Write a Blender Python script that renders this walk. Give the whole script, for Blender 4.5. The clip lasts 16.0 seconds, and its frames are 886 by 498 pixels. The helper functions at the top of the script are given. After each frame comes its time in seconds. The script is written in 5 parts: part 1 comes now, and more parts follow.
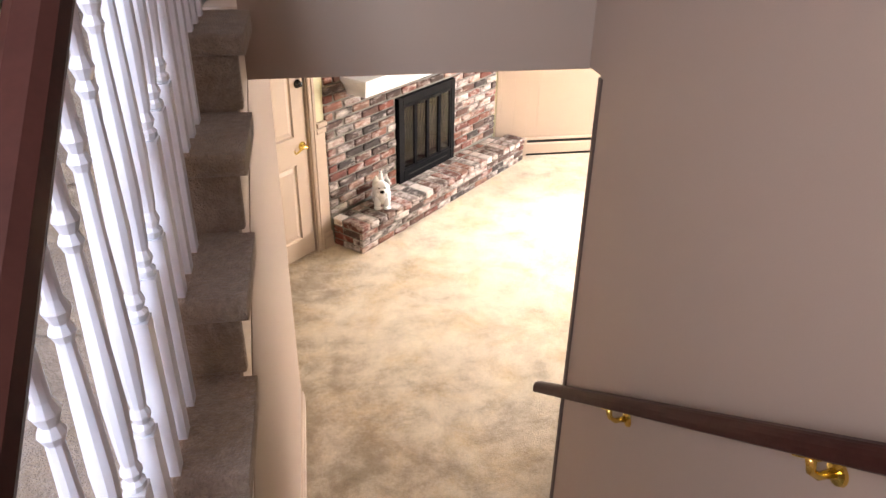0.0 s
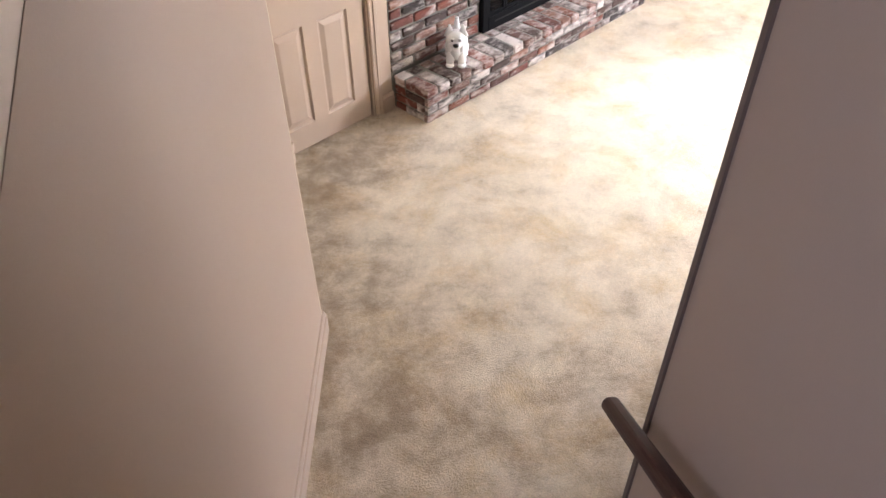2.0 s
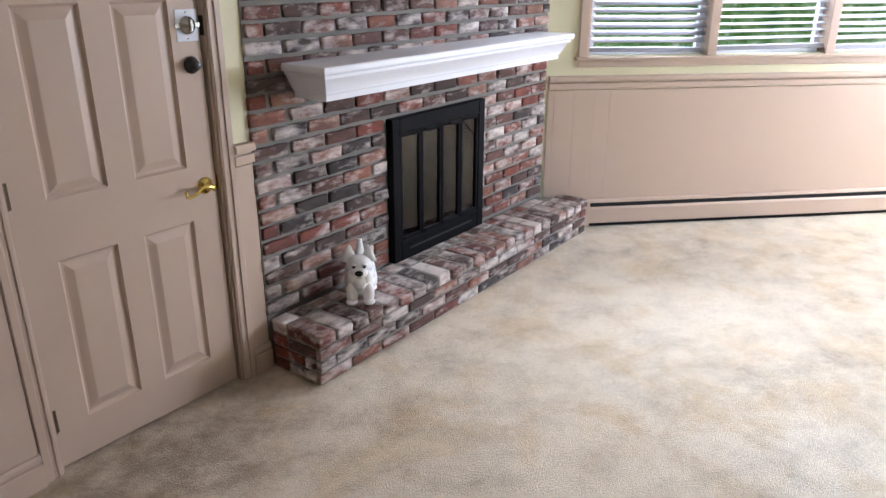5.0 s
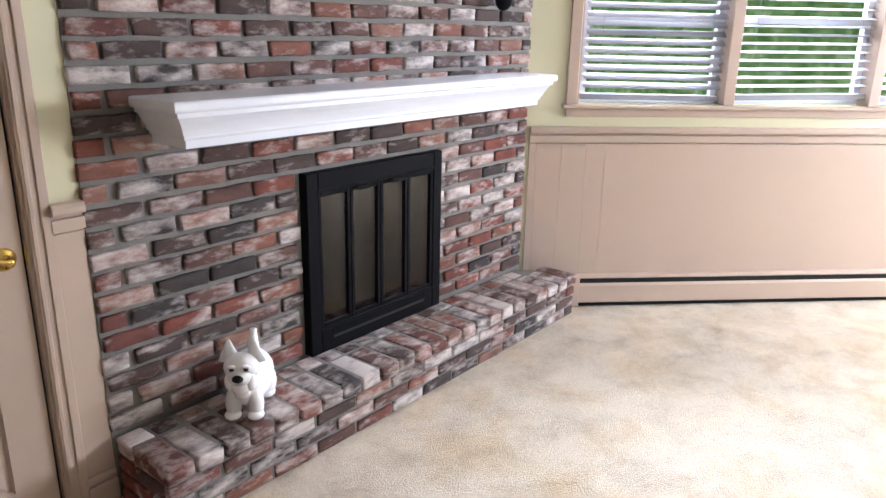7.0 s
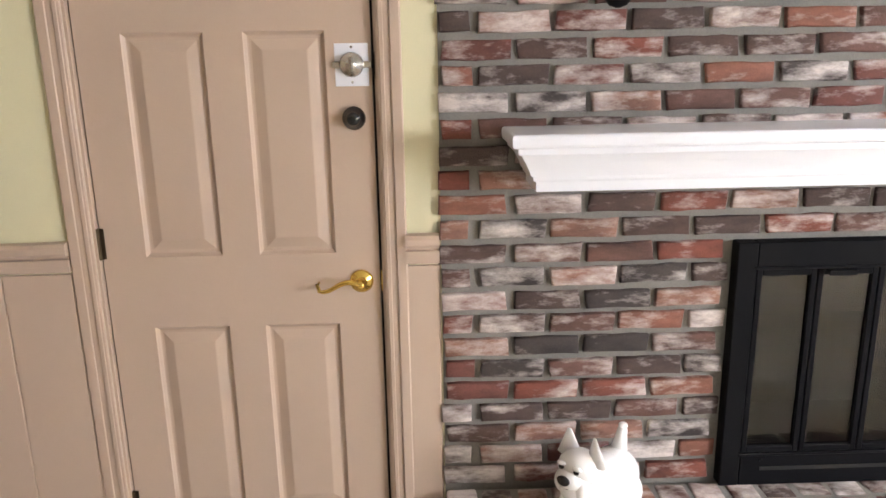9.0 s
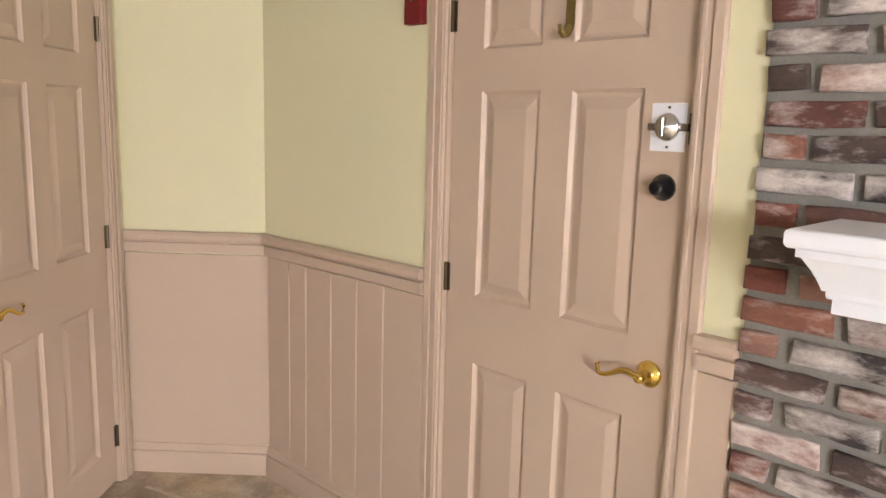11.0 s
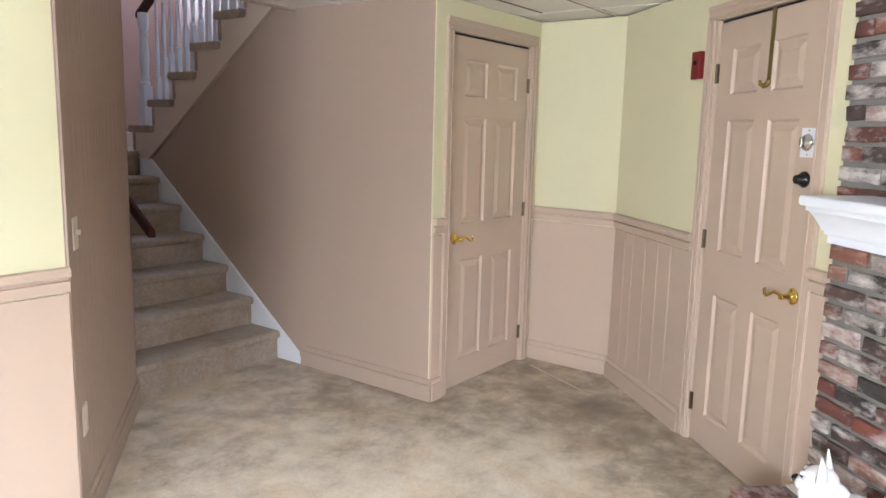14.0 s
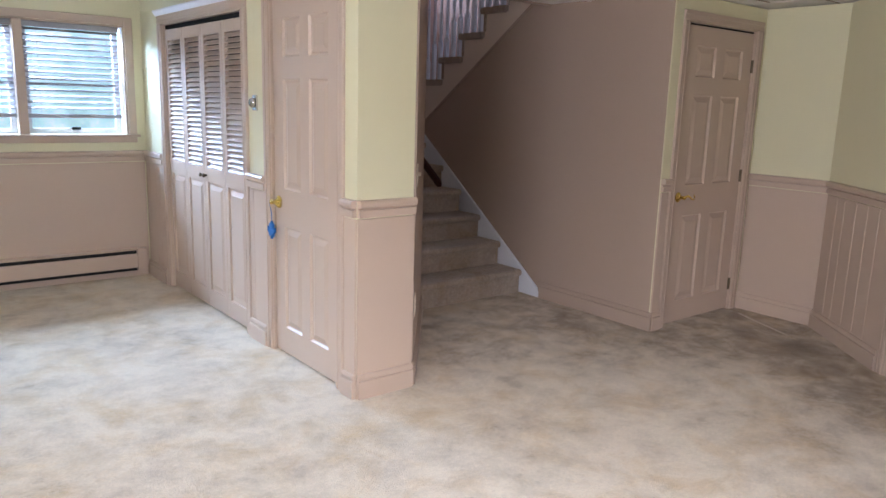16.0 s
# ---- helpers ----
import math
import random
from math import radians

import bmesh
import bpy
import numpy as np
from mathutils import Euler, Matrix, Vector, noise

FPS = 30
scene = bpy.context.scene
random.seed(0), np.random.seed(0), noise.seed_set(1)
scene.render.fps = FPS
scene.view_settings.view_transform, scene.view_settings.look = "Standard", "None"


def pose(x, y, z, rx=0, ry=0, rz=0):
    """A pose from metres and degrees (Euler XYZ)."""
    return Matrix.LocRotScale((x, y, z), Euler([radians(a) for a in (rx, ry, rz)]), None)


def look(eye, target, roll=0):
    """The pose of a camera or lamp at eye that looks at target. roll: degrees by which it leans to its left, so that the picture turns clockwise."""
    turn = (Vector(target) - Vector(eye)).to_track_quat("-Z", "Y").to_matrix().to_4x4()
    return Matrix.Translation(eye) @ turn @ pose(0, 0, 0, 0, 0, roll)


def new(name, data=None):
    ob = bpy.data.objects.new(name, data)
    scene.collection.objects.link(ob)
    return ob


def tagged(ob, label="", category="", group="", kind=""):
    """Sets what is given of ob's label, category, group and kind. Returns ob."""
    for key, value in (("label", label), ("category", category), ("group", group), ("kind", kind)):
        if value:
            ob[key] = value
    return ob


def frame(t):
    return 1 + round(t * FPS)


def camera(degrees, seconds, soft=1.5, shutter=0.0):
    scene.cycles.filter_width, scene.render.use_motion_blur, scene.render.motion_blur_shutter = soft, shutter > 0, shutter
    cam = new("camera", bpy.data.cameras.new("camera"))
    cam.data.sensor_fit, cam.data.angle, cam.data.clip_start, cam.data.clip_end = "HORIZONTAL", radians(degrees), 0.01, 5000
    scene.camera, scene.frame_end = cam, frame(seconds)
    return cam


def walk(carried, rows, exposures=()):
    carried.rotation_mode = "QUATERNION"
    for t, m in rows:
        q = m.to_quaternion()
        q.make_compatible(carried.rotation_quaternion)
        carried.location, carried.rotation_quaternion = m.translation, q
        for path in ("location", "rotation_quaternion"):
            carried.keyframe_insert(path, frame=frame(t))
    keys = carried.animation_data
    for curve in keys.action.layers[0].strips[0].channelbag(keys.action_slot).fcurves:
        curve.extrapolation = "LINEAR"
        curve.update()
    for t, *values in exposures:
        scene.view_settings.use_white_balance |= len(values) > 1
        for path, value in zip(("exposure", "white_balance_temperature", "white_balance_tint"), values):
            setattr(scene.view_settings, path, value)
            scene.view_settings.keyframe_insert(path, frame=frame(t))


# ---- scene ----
cam = camera(62.3, 16.0)
PATH = [
    (0, (0.293, 0.548, 2.808), (-0.712, 1.985, 1.847), 0.9),
    (0.5, (0.18, 0.839, 2.769), (-0.734, 2.181, 1.602), 2.3),
    (1, (0.091, 1.124, 2.744), (-0.869, 2.352, 1.491), 1.8),
    (1.5, (-0.021, 1.363, 2.738), (-1.044, 2.458, 1.413), 0.7),
    (2, (-0.187, 1.507, 2.556), (-1.235, 2.557, 1.216), -0.8),
    (2.5, (-0.341, 1.656, 2.412), (-1.426, 2.709, 1.103), -0.3),
    (2.7, (-0.375, 1.718, 2.372), (-1.478, 2.793, 1.096), -0.3),
    (3, (-0.474, 1.797, 2.247), (-1.581, 2.945, 1.038), -0.8),
    (3.5, (-0.665, 1.959, 2.064), (-1.803, 3.237, 1.028), 0.0),
    (4, (-0.815, 2.108, 1.933), (-1.979, 3.47, 1.044), 0.1),
    (4.5, (-0.968, 2.227, 1.832), (-2.093, 3.67, 1.023), -0.4),
    (5, (-1.039, 2.407, 1.687), (-2.154, 3.906, 0.972), 0.2),
    (5.2, (-1.046, 2.472, 1.676), (-2.156, 3.991, 0.996), 0.2),
    (7.3, (-1.291, 3.43, 1.536), (-2.539, 4.888, 0.972), 1.4),
    (7.5, (-1.321, 3.499, 1.534), (-2.645, 4.895, 0.988), 1.0),
    (8, (-1.379, 3.721, 1.539), (-2.983, 4.779, 0.986), 0.5),
    (8.5, (-1.415, 3.946, 1.519), (-3.244, 4.546, 0.978), -0.8),
    (8.7, (-1.394, 4.08, 1.509), (-3.291, 4.435, 0.984), -1.0),
    (10.8, (-1.849, 4.835, 1.464), (-3.406, 3.627, 1.128), 1.3),
    (11, (-1.86, 4.95, 1.483), (-3.226, 3.527, 1.15), 1.6),
    (11.5, (-1.777, 5.236, 1.516), (-2.773, 3.523, 1.246), 1.1),
    (12, (-1.697, 5.521, 1.529), (-2.593, 3.75, 1.281), 0.1),
    (12.5, (-1.69, 5.805, 1.534), (-2.431, 3.964, 1.287), -0.4),
    (13, (-1.701, 6.074, 1.532), (-2.267, 4.171, 1.289), 0.6),
    (13.5, (-1.665, 6.347, 1.501), (-2.108, 4.416, 1.234), 0.9),
    (14, (-1.648, 6.637, 1.496), (-1.942, 4.684, 1.183), 1.4),
    (14.5, (-1.663, 6.918, 1.488), (-1.776, 4.951, 1.145), 1.5),
    (15, (-1.549, 7.178, 1.493), (-1.606, 5.209, 1.15), 0.3),
    (15.5, (-1.412, 7.413, 1.494), (-1.413, 5.445, 1.134), 0.1),
    (16, (-1.294, 7.65, 1.477), (-1.079, 5.7, 1.088), 1.7),
]
EXPOSURES = [(0.0, 1.04, 8200, 16), (1.5, 0.92, 7150, 15), (3.5, 0.17, 6350, 11), (5.0, -0.1, 6200, 12), (7.5, 0.22, 6400, 13), (8.5, 0.42, 6850, 12),
             (11.0, 0.42, 7400, 14), (12.5, 0.55, 6500, 9), (13.5, 0.6, 6450, 8), (14.5, 0.22, 6350, 8), (16.0, -0.48, 6550, 16)]
walk(cam, [(t, look(eye, target, roll)) for t, eye, target, roll in PATH], EXPOSURES)

# ---------------------------------------------------------------- light
S = math.sqrt(0.5)
MB = pose(0, 0, 0, 0, 0, 45)          # house axes: local x = b, local y = a


def W(b, a):
    return Vector(((b - a) * S, (a + b) * S))


world = bpy.data.worlds.new("sky")
scene.world = world
world.use_nodes = True
wn = world.node_tree
sky = wn.nodes.new("ShaderNodeTexSky")
sky.sky_type, sky.sun_disc = "NISHITA", False
sky.sun_elevation, sky.sun_rotation = radians(50), radians(140)
wn.links.new(sky.outputs[0], wn.nodes["Background"].inputs[0])
wn.nodes["Background"].inputs[1].default_value = 0.12


def area(name, m, sx, sy, power, color):
    d = bpy.data.lights.new(name, "AREA")
    d.shape, d.size, d.size_y, d.energy, d.color = "RECTANGLE", sx, sy, power, color
    ob = new(name, d)
    ob.matrix_world = m
    return ob


sun_data = bpy.data.lights.new("sun", "SUN")
sun_data.energy, sun_data.angle, sun_data.color = 1.2, radians(12), (1.0, 0.96, 0.9)
sun = new("sun", sun_data)
sun.matrix_world = look((0, 0, 20), (4.0, 5.0, 0))


def bpt(b, a, z):
    p = W(b, a)
    return Vector((p.x, p.y, z))


LAMP_MAIN, LAMP_SIDE, LAMP_BACK, LAMP_STAIR = 820, 240, 1500, 46
area("sky_light_main", look(bpt(4.2, 8.3, 2.55), bpt(3.0, 4.4, 1.25)), 3.4, 0.75, LAMP_MAIN, (0.80, 0.86, 1.0))
# fill lamp set in the added east window
area("fill_light_side", look(bpt(6.61, 6.05, 1.5), bpt(3.0, 5.4, 1.1)), 1.55, 1.0, LAMP_SIDE, (0.80, 0.86, 1.0))
area("sky_light_back", look(bpt(4.2, -1.05, 2.55), bpt(3.2, 1.3, 1.1)), 2.6, 0.8, LAMP_BACK, (0.42, 0.65, 1.0))
# fill lamp added high behind the landing to brighten the stairwell
area("fill_light_stair", look(bpt(-0.16, -0.44, 3.38), bpt(-0.62, 1.2, 2.1)), 0.5, 1.0, LAMP_STAIR, (0.54, 0.69, 1.0))

# ---------------------------------------------------------------- materials
def mat(name, base, rough=0.5, metal=0.0, var=0.0, scale=4.0, grain=0.0, gscale=120.0, bump=0.0, spec=0.5, island=0.0):
    """Painted or plain surface: base colour with broad mottling, fine grain and relief."""
    m = bpy.data.materials.new(name)
    m.use_nodes = True
    nt = m.node_tree
    bs = nt.nodes["Principled BSDF"]
    bs.inputs["Roughness"].default_value, bs.inputs["Metallic"].default_value = rough, metal
    bs.inputs["Specular IOR Level"].default_value = spec
    co = nt.nodes.new("ShaderNodeTexCoord").outputs["Object"]
    n1 = nt.nodes.new("ShaderNodeTexNoise")
    n1.inputs["Scale"].default_value, n1.inputs["Detail"].default_value = scale, 5
    n2 = nt.nodes.new("ShaderNodeTexNoise")
    n2.inputs["Scale"].default_value, n2.inputs["Detail"].default_value = gscale, 3
    nt.links.new(co, n1.inputs["Vector"]), nt.links.new(co, n2.inputs["Vector"])
    val = nt.nodes.new("ShaderNodeMath"); val.operation = "MULTIPLY_ADD"
    nt.links.new(n1.outputs["Fac"], val.inputs[0]); val.inputs[1].default_value = 2 * var; val.inputs[2].default_value = 1 - var
    val2 = nt.nodes.new("ShaderNodeMath"); val2.operation = "MULTIPLY_ADD"
    nt.links.new(n2.outputs["Fac"], val2.inputs[0]); val2.inputs[1].default_value = 2 * grain; val2.inputs[2].default_value = 1 - grain
    mul = nt.nodes.new("ShaderNodeMath"); mul.operation = "MULTIPLY"
    nt.links.new(val.outputs[0], mul.inputs[0]), nt.links.new(val2.outputs[0], mul.inputs[1])
    col = nt.nodes.new("ShaderNodeVectorMath"); col.operation = "SCALE"
    col.inputs[0].default_value = base[:3]
    nt.links.new(mul.outputs[0], col.inputs["Scale"])
    nt.links.new(col.outputs[0], bs.inputs["Base Color"])
    if bump:
        bp = nt.nodes.new("ShaderNodeBump")
        bp.inputs["Strength"].default_value, bp.inputs["Distance"].default_value = bump, 0.002
        nt.links.new(n2.outputs["Fac"], bp.inputs["Height"]), nt.links.new(bp.outputs[0], bs.inputs["Normal"])
    return m


def carpet_mat(name, light, dark, fine=260.0, clump=0.25, dark_spots=()):
    """Cut-pile carpet with worn, soiled patches; the last argument lists (b, a, reach, depth) of places made darker."""
    m = bpy.data.materials.new(name)
    m.use_nodes = True
    nt = m.node_tree
    bs = nt.nodes["Principled BSDF"]
    bs.inputs["Roughness"].default_value, bs.inputs["Specular IOR Level"].default_value = 0.95, 0.1
    bs.inputs["Sheen Weight"].default_value = 0.25
    bs.inputs["Sheen Roughness"].default_value = 0.5
    co = nt.nodes.new("ShaderNodeTexCoord").outputs["Object"]

    def noise_node(scale, detail, rough=0.55, dist=0.0):
        n = nt.nodes.new("ShaderNodeTexNoise")
        n.inputs["Scale"].default_value, n.inputs["Detail"].default_value = scale, detail
        n.inputs["Roughness"].default_value, n.inputs["Distortion"].default_value = rough, dist
        nt.links.new(co, n.inputs["Vector"])
        return n.outputs["Fac"]
    def math_node(op, a, b, c=0.0):
        n = nt.nodes.new("ShaderNodeMath")
        n.operation = op
        for i, v in enumerate((a, b, c)):
            if isinstance(v, (int, float)):
                n.inputs[i].default_value = v
            else:
                nt.links.new(v, n.inputs[i])
        return n.outputs[0]
    big, mid, tiny, tuft = noise_node(1.3, 3, 0.55, 0.3), noise_node(4.6, 10, 0.68, 0.12), noise_node(fine, 2), noise_node(fine * 0.42, 3, 0.7)
    clumps = noise_node(48.0, 4, 0.7, 0.2)
    wear = math_node("MULTIPLY_ADD", mid, 0.62, math_node("MULTIPLY", big, 0.38))
    wear = math_node("MULTIPLY_ADD", clumps, 0.07, wear)
    wear = math_node("ADD", wear, 0.04)
    # the pile darkens smoothly round each listed spot
    for sb, sa, reach, depth in dark_spots:
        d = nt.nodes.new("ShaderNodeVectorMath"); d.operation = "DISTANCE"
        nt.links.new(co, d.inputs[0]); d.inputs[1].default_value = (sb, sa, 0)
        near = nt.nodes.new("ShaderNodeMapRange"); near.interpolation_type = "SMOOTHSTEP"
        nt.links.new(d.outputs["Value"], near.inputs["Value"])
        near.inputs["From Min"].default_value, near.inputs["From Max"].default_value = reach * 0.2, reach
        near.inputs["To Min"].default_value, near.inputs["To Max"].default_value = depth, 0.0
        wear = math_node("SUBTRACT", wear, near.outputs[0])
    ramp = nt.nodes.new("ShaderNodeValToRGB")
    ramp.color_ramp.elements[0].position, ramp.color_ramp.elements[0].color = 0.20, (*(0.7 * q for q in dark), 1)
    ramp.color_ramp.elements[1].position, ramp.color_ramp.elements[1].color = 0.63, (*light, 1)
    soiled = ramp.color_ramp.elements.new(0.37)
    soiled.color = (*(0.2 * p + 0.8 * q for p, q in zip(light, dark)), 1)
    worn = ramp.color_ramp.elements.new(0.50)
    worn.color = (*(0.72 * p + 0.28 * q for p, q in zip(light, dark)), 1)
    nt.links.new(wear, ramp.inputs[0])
    g = nt.nodes.new("ShaderNodeMath"); g.operation = "MULTIPLY_ADD"
    nt.links.new(tiny, g.inputs[0]); g.inputs[1].default_value = 0.4; g.inputs[2].default_value = 0.8
    sc = nt.nodes.new("ShaderNodeVectorMath"); sc.operation = "SCALE"
    g2 = nt.nodes.new("ShaderNodeMath"); g2.operation = "MULTIPLY_ADD"
    nt.links.new(tuft, g2.inputs[0]); g2.inputs[1].default_value = 0.5; g2.inputs[2].default_value = 0.75
    g3 = nt.nodes.new("ShaderNodeMath"); g3.operation = "MULTIPLY"
    nt.links.new(g.outputs[0], g3.inputs[0]), nt.links.new(g2.outputs[0], g3.inputs[1])
    pile = math_node("MULTIPLY", g3.outputs[0], math_node("MULTIPLY_ADD", clumps, 2 * clump, 1 - clump))
    tint = nt.nodes.new("ShaderNodeMix"); tint.data_type = "RGBA"; tint.blend_type = "MULTIPLY"
    patch = nt.nodes.new("ShaderNodeMapRange")
    nt.links.new(noise_node(2.6, 8, 0.7, 0.4), patch.inputs["Value"])
    patch.inputs["From Min"].default_value, patch.inputs["From Max"].default_value = 0.47, 0.66
    nt.links.new(patch.outputs[0], tint.inputs["Factor"]), nt.links.new(ramp.outputs[0], tint.inputs[6])
    tint.inputs[7].default_value = (0.86, 0.77, 0.62, 1)
    nt.links.new(tint.outputs[2], sc.inputs[0]), nt.links.new(pile, sc.inputs["Scale"])
    nt.links.new(sc.outputs[0], bs.inputs["Base Color"])
    hsum = nt.nodes.new("ShaderNodeMath"); hsum.operation = "MULTIPLY_ADD"
    nt.links.new(tuft, hsum.inputs[0]); hsum.inputs[1].default_value = 1.6
    nt.links.new(tiny, hsum.inputs[2])
    bp = nt.nodes.new("ShaderNodeBump")
    bp.inputs["Strength"].default_value, bp.inputs["Distance"].default_value = 0.8, 0.008
    nt.links.new(hsum.outputs[0], bp.inputs["Height"]), nt.links.new(bp.outputs[0], bs.inputs["Normal"])
    return m


def brick_mat(name="used_brick", lime_share=0.24, lime_base=-0.02):
    """Reclaimed brick: red, brown and sooty bricks, some with white lime left on them."""
    m = bpy.data.materials.new(name)
    m.use_nodes = True
    nt = m.node_tree
    bs = nt.nodes["Principled BSDF"]
    bs.inputs["Roughness"].default_value, bs.inputs["Specular IOR Level"].default_value = 0.85, 0.25
    geo = nt.nodes.new("ShaderNodeNewGeometry")
    info = nt.nodes.new("ShaderNodeObjectInfo")
    isl = nt.nodes.new("ShaderNodeMath"); isl.operation = "ADD"
    nt.links.new(geo.outputs["Random Per Island"], isl.inputs[0]), nt.links.new(info.outputs["Random"], isl.inputs[1])
    fr = nt.nodes.new("ShaderNodeMath"); fr.operation = "FRACT"
    nt.links.new(isl.outputs[0], fr.inputs[0])
    ramp = nt.nodes.new("ShaderNodeValToRGB")
    ramp.color_ramp.interpolation = "CONSTANT"
    tones = [(0.0, (0.088, 0.052, 0.044)), (0.15, (0.19, 0.056, 0.038)), (0.28, (0.125, 0.062, 0.050)), (0.41, (0.046, 0.037, 0.036)), (0.53, (0.225, 0.092, 0.062)),
             (0.65, (0.15, 0.052, 0.041)), (0.77, (0.070, 0.046, 0.041)), (0.89, (0.25, 0.13, 0.095))]
    for i, (p, c) in enumerate(tones):
        e = ramp.color_ramp.elements[i] if i < 2 else ramp.color_ramp.elements.new(p)
        e.position, e.color = p, (*c, 1)
    nt.links.new(fr.outputs[0], ramp.inputs[0])
    seed = nt.nodes.new("ShaderNodeMath"); seed.operation = "MULTIPLY"
    nt.links.new(fr.outputs[0], seed.inputs[0]); seed.inputs[1].default_value = 77.0

    def noise_node(scale, detail, rough, flat=False):
        n = nt.nodes.new("ShaderNodeTexNoise")
        n.noise_dimensions = "4D"
        n.inputs["Scale"].default_value, n.inputs["Detail"].default_value, n.inputs["Roughness"].default_value = scale, detail, rough
        nt.links.new(stretch.outputs[0] if flat else geo.outputs["Position"], n.inputs["Vector"]), nt.links.new(seed.outputs[0], n.inputs["W"])
        return n.outputs["Fac"]
    stretch = nt.nodes.new("ShaderNodeVectorMath"); stretch.operation = "MULTIPLY"
    nt.links.new(geo.outputs["Position"], stretch.inputs[0]); stretch.inputs[1].default_value = (1.0, 0.55, 1.5)
    lime, grit, soot = noise_node(17, 6, 0.62, True), noise_node(170, 4, 0.6), noise_node(13, 5, 0.65, True)
    # how much lime a brick keeps: its own random share
    sh = nt.nodes.new("ShaderNodeMath"); sh.operation = "MULTIPLY"
    nt.links.new(fr.outputs[0], sh.inputs[0]); sh.inputs[1].default_value = 13.7
    sh2 = nt.nodes.new("ShaderNodeMath"); sh2.operation = "FRACT"
    nt.links.new(sh.outputs[0], sh2.inputs[0])
    sh3 = nt.nodes.new("ShaderNodeMath"); sh3.operation = "POWER"
    nt.links.new(sh2.outputs[0], sh3.inputs[0]); sh3.inputs[1].default_value = 1.35
    add = nt.nodes.new("ShaderNodeMath"); add.operation = "MULTIPLY_ADD"
    nt.links.new(sh3.outputs[0], add.inputs[0]); add.inputs[1].default_value = lime_share
    nt.links.new(lime, add.inputs[2])
    lr = nt.nodes.new("ShaderNodeValToRGB")
    lr.color_ramp.elements[0].position, lr.color_ramp.elements[0].color = 0.54 - lime_base, (0.03, 0.03, 0.03, 1)
    lr.color_ramp.elements[1].position, lr.color_ramp.elements[1].color = 0.80 - lime_base, (0.88, 0.88, 0.88, 1)
    nt.links.new(add.outputs[0], lr.inputs[0])
    mixs = nt.nodes.new("ShaderNodeMix"); mixs.data_type = "RGBA"; mixs.blend_type = "MULTIPLY"
    mixs.inputs["Factor"].default_value = 0.8
    srm = nt.nodes.new("ShaderNodeValToRGB")
    srm.color_ramp.elements[0].position, srm.color_ramp.elements[0].color = 0.3, (0.35, 0.33, 0.33, 1)
    srm.color_ramp.elements[1].position, srm.color_ramp.elements[1].color = 0.62, (1.15, 1.1, 1.1, 1)
    nt.links.new(soot, srm.inputs[0])
    nt.links.new(ramp.outputs[0], mixs.inputs[6]), nt.links.new(srm.outputs[0], mixs.inputs[7])
    mix = nt.nodes.new("ShaderNodeMix"); mix.data_type = "RGBA"
    nt.links.new(lr.outputs[0], mix.inputs["Factor"]), nt.links.new(mixs.outputs[2], mix.inputs[6])
    mix.inputs[7].default_value = (0.68, 0.61, 0.575, 1)
    gm = nt.nodes.new("ShaderNodeMath"); gm.operation = "MULTIPLY_ADD"
    nt.links.new(grit, gm.inputs[0]); gm.inputs[1].default_value = 0.45; gm.inputs[2].default_value = 0.78
    sc = nt.nodes.new("ShaderNodeVectorMath"); sc.operation = "SCALE"
    nt.links.new(mix.outputs[2], sc.inputs[0]), nt.links.new(gm.outputs[0], sc.inputs["Scale"])
    nt.links.new(sc.outputs[0], bs.inputs["Base Color"])
    hs = nt.nodes.new("ShaderNodeMath"); hs.operation = "MULTIPLY_ADD"
    nt.links.new(lime, hs.inputs[0]); hs.inputs[1].default_value = 1.5
    nt.links.new(grit, hs.inputs[2])
    bp = nt.nodes.new("ShaderNodeBump")
    bp.inputs["Strength"].default_value, bp.inputs["Distance"].default_value = 0.6, 0.004
    nt.links.new(hs.outputs[0], bp.inputs["Height"]), nt.links.new(bp.outputs[0], bs.inputs["Normal"])
    return m


def glass_mat(name, tint=(1, 1, 1), rough=0.0, mixed=0.9):
    """Thin pane: mostly clear, with a reflection."""
    m = bpy.data.materials.new(name)
    m.use_nodes = True
    nt = m.node_tree
    out = nt.nodes["Material Output"]
    tr, gl, mx, fr = (nt.nodes.new(k) for k in ("ShaderNodeBsdfTransparent", "ShaderNodeBsdfGlossy", "ShaderNodeMixShader", "ShaderNodeFresnel"))
    tr.inputs[0].default_value = (*tint, 1)
    gl.inputs["Roughness"].default_value = rough
    fr.inputs[0].default_value = 1.5
    nt.links.new(fr.outputs[0], mx.inputs[0]), nt.links.new(tr.outputs[0], mx.inputs[1]), nt.links.new(gl.outputs[0], mx.inputs[2])
    nt.links.new(mx.outputs[0], out.inputs[0])
    return m


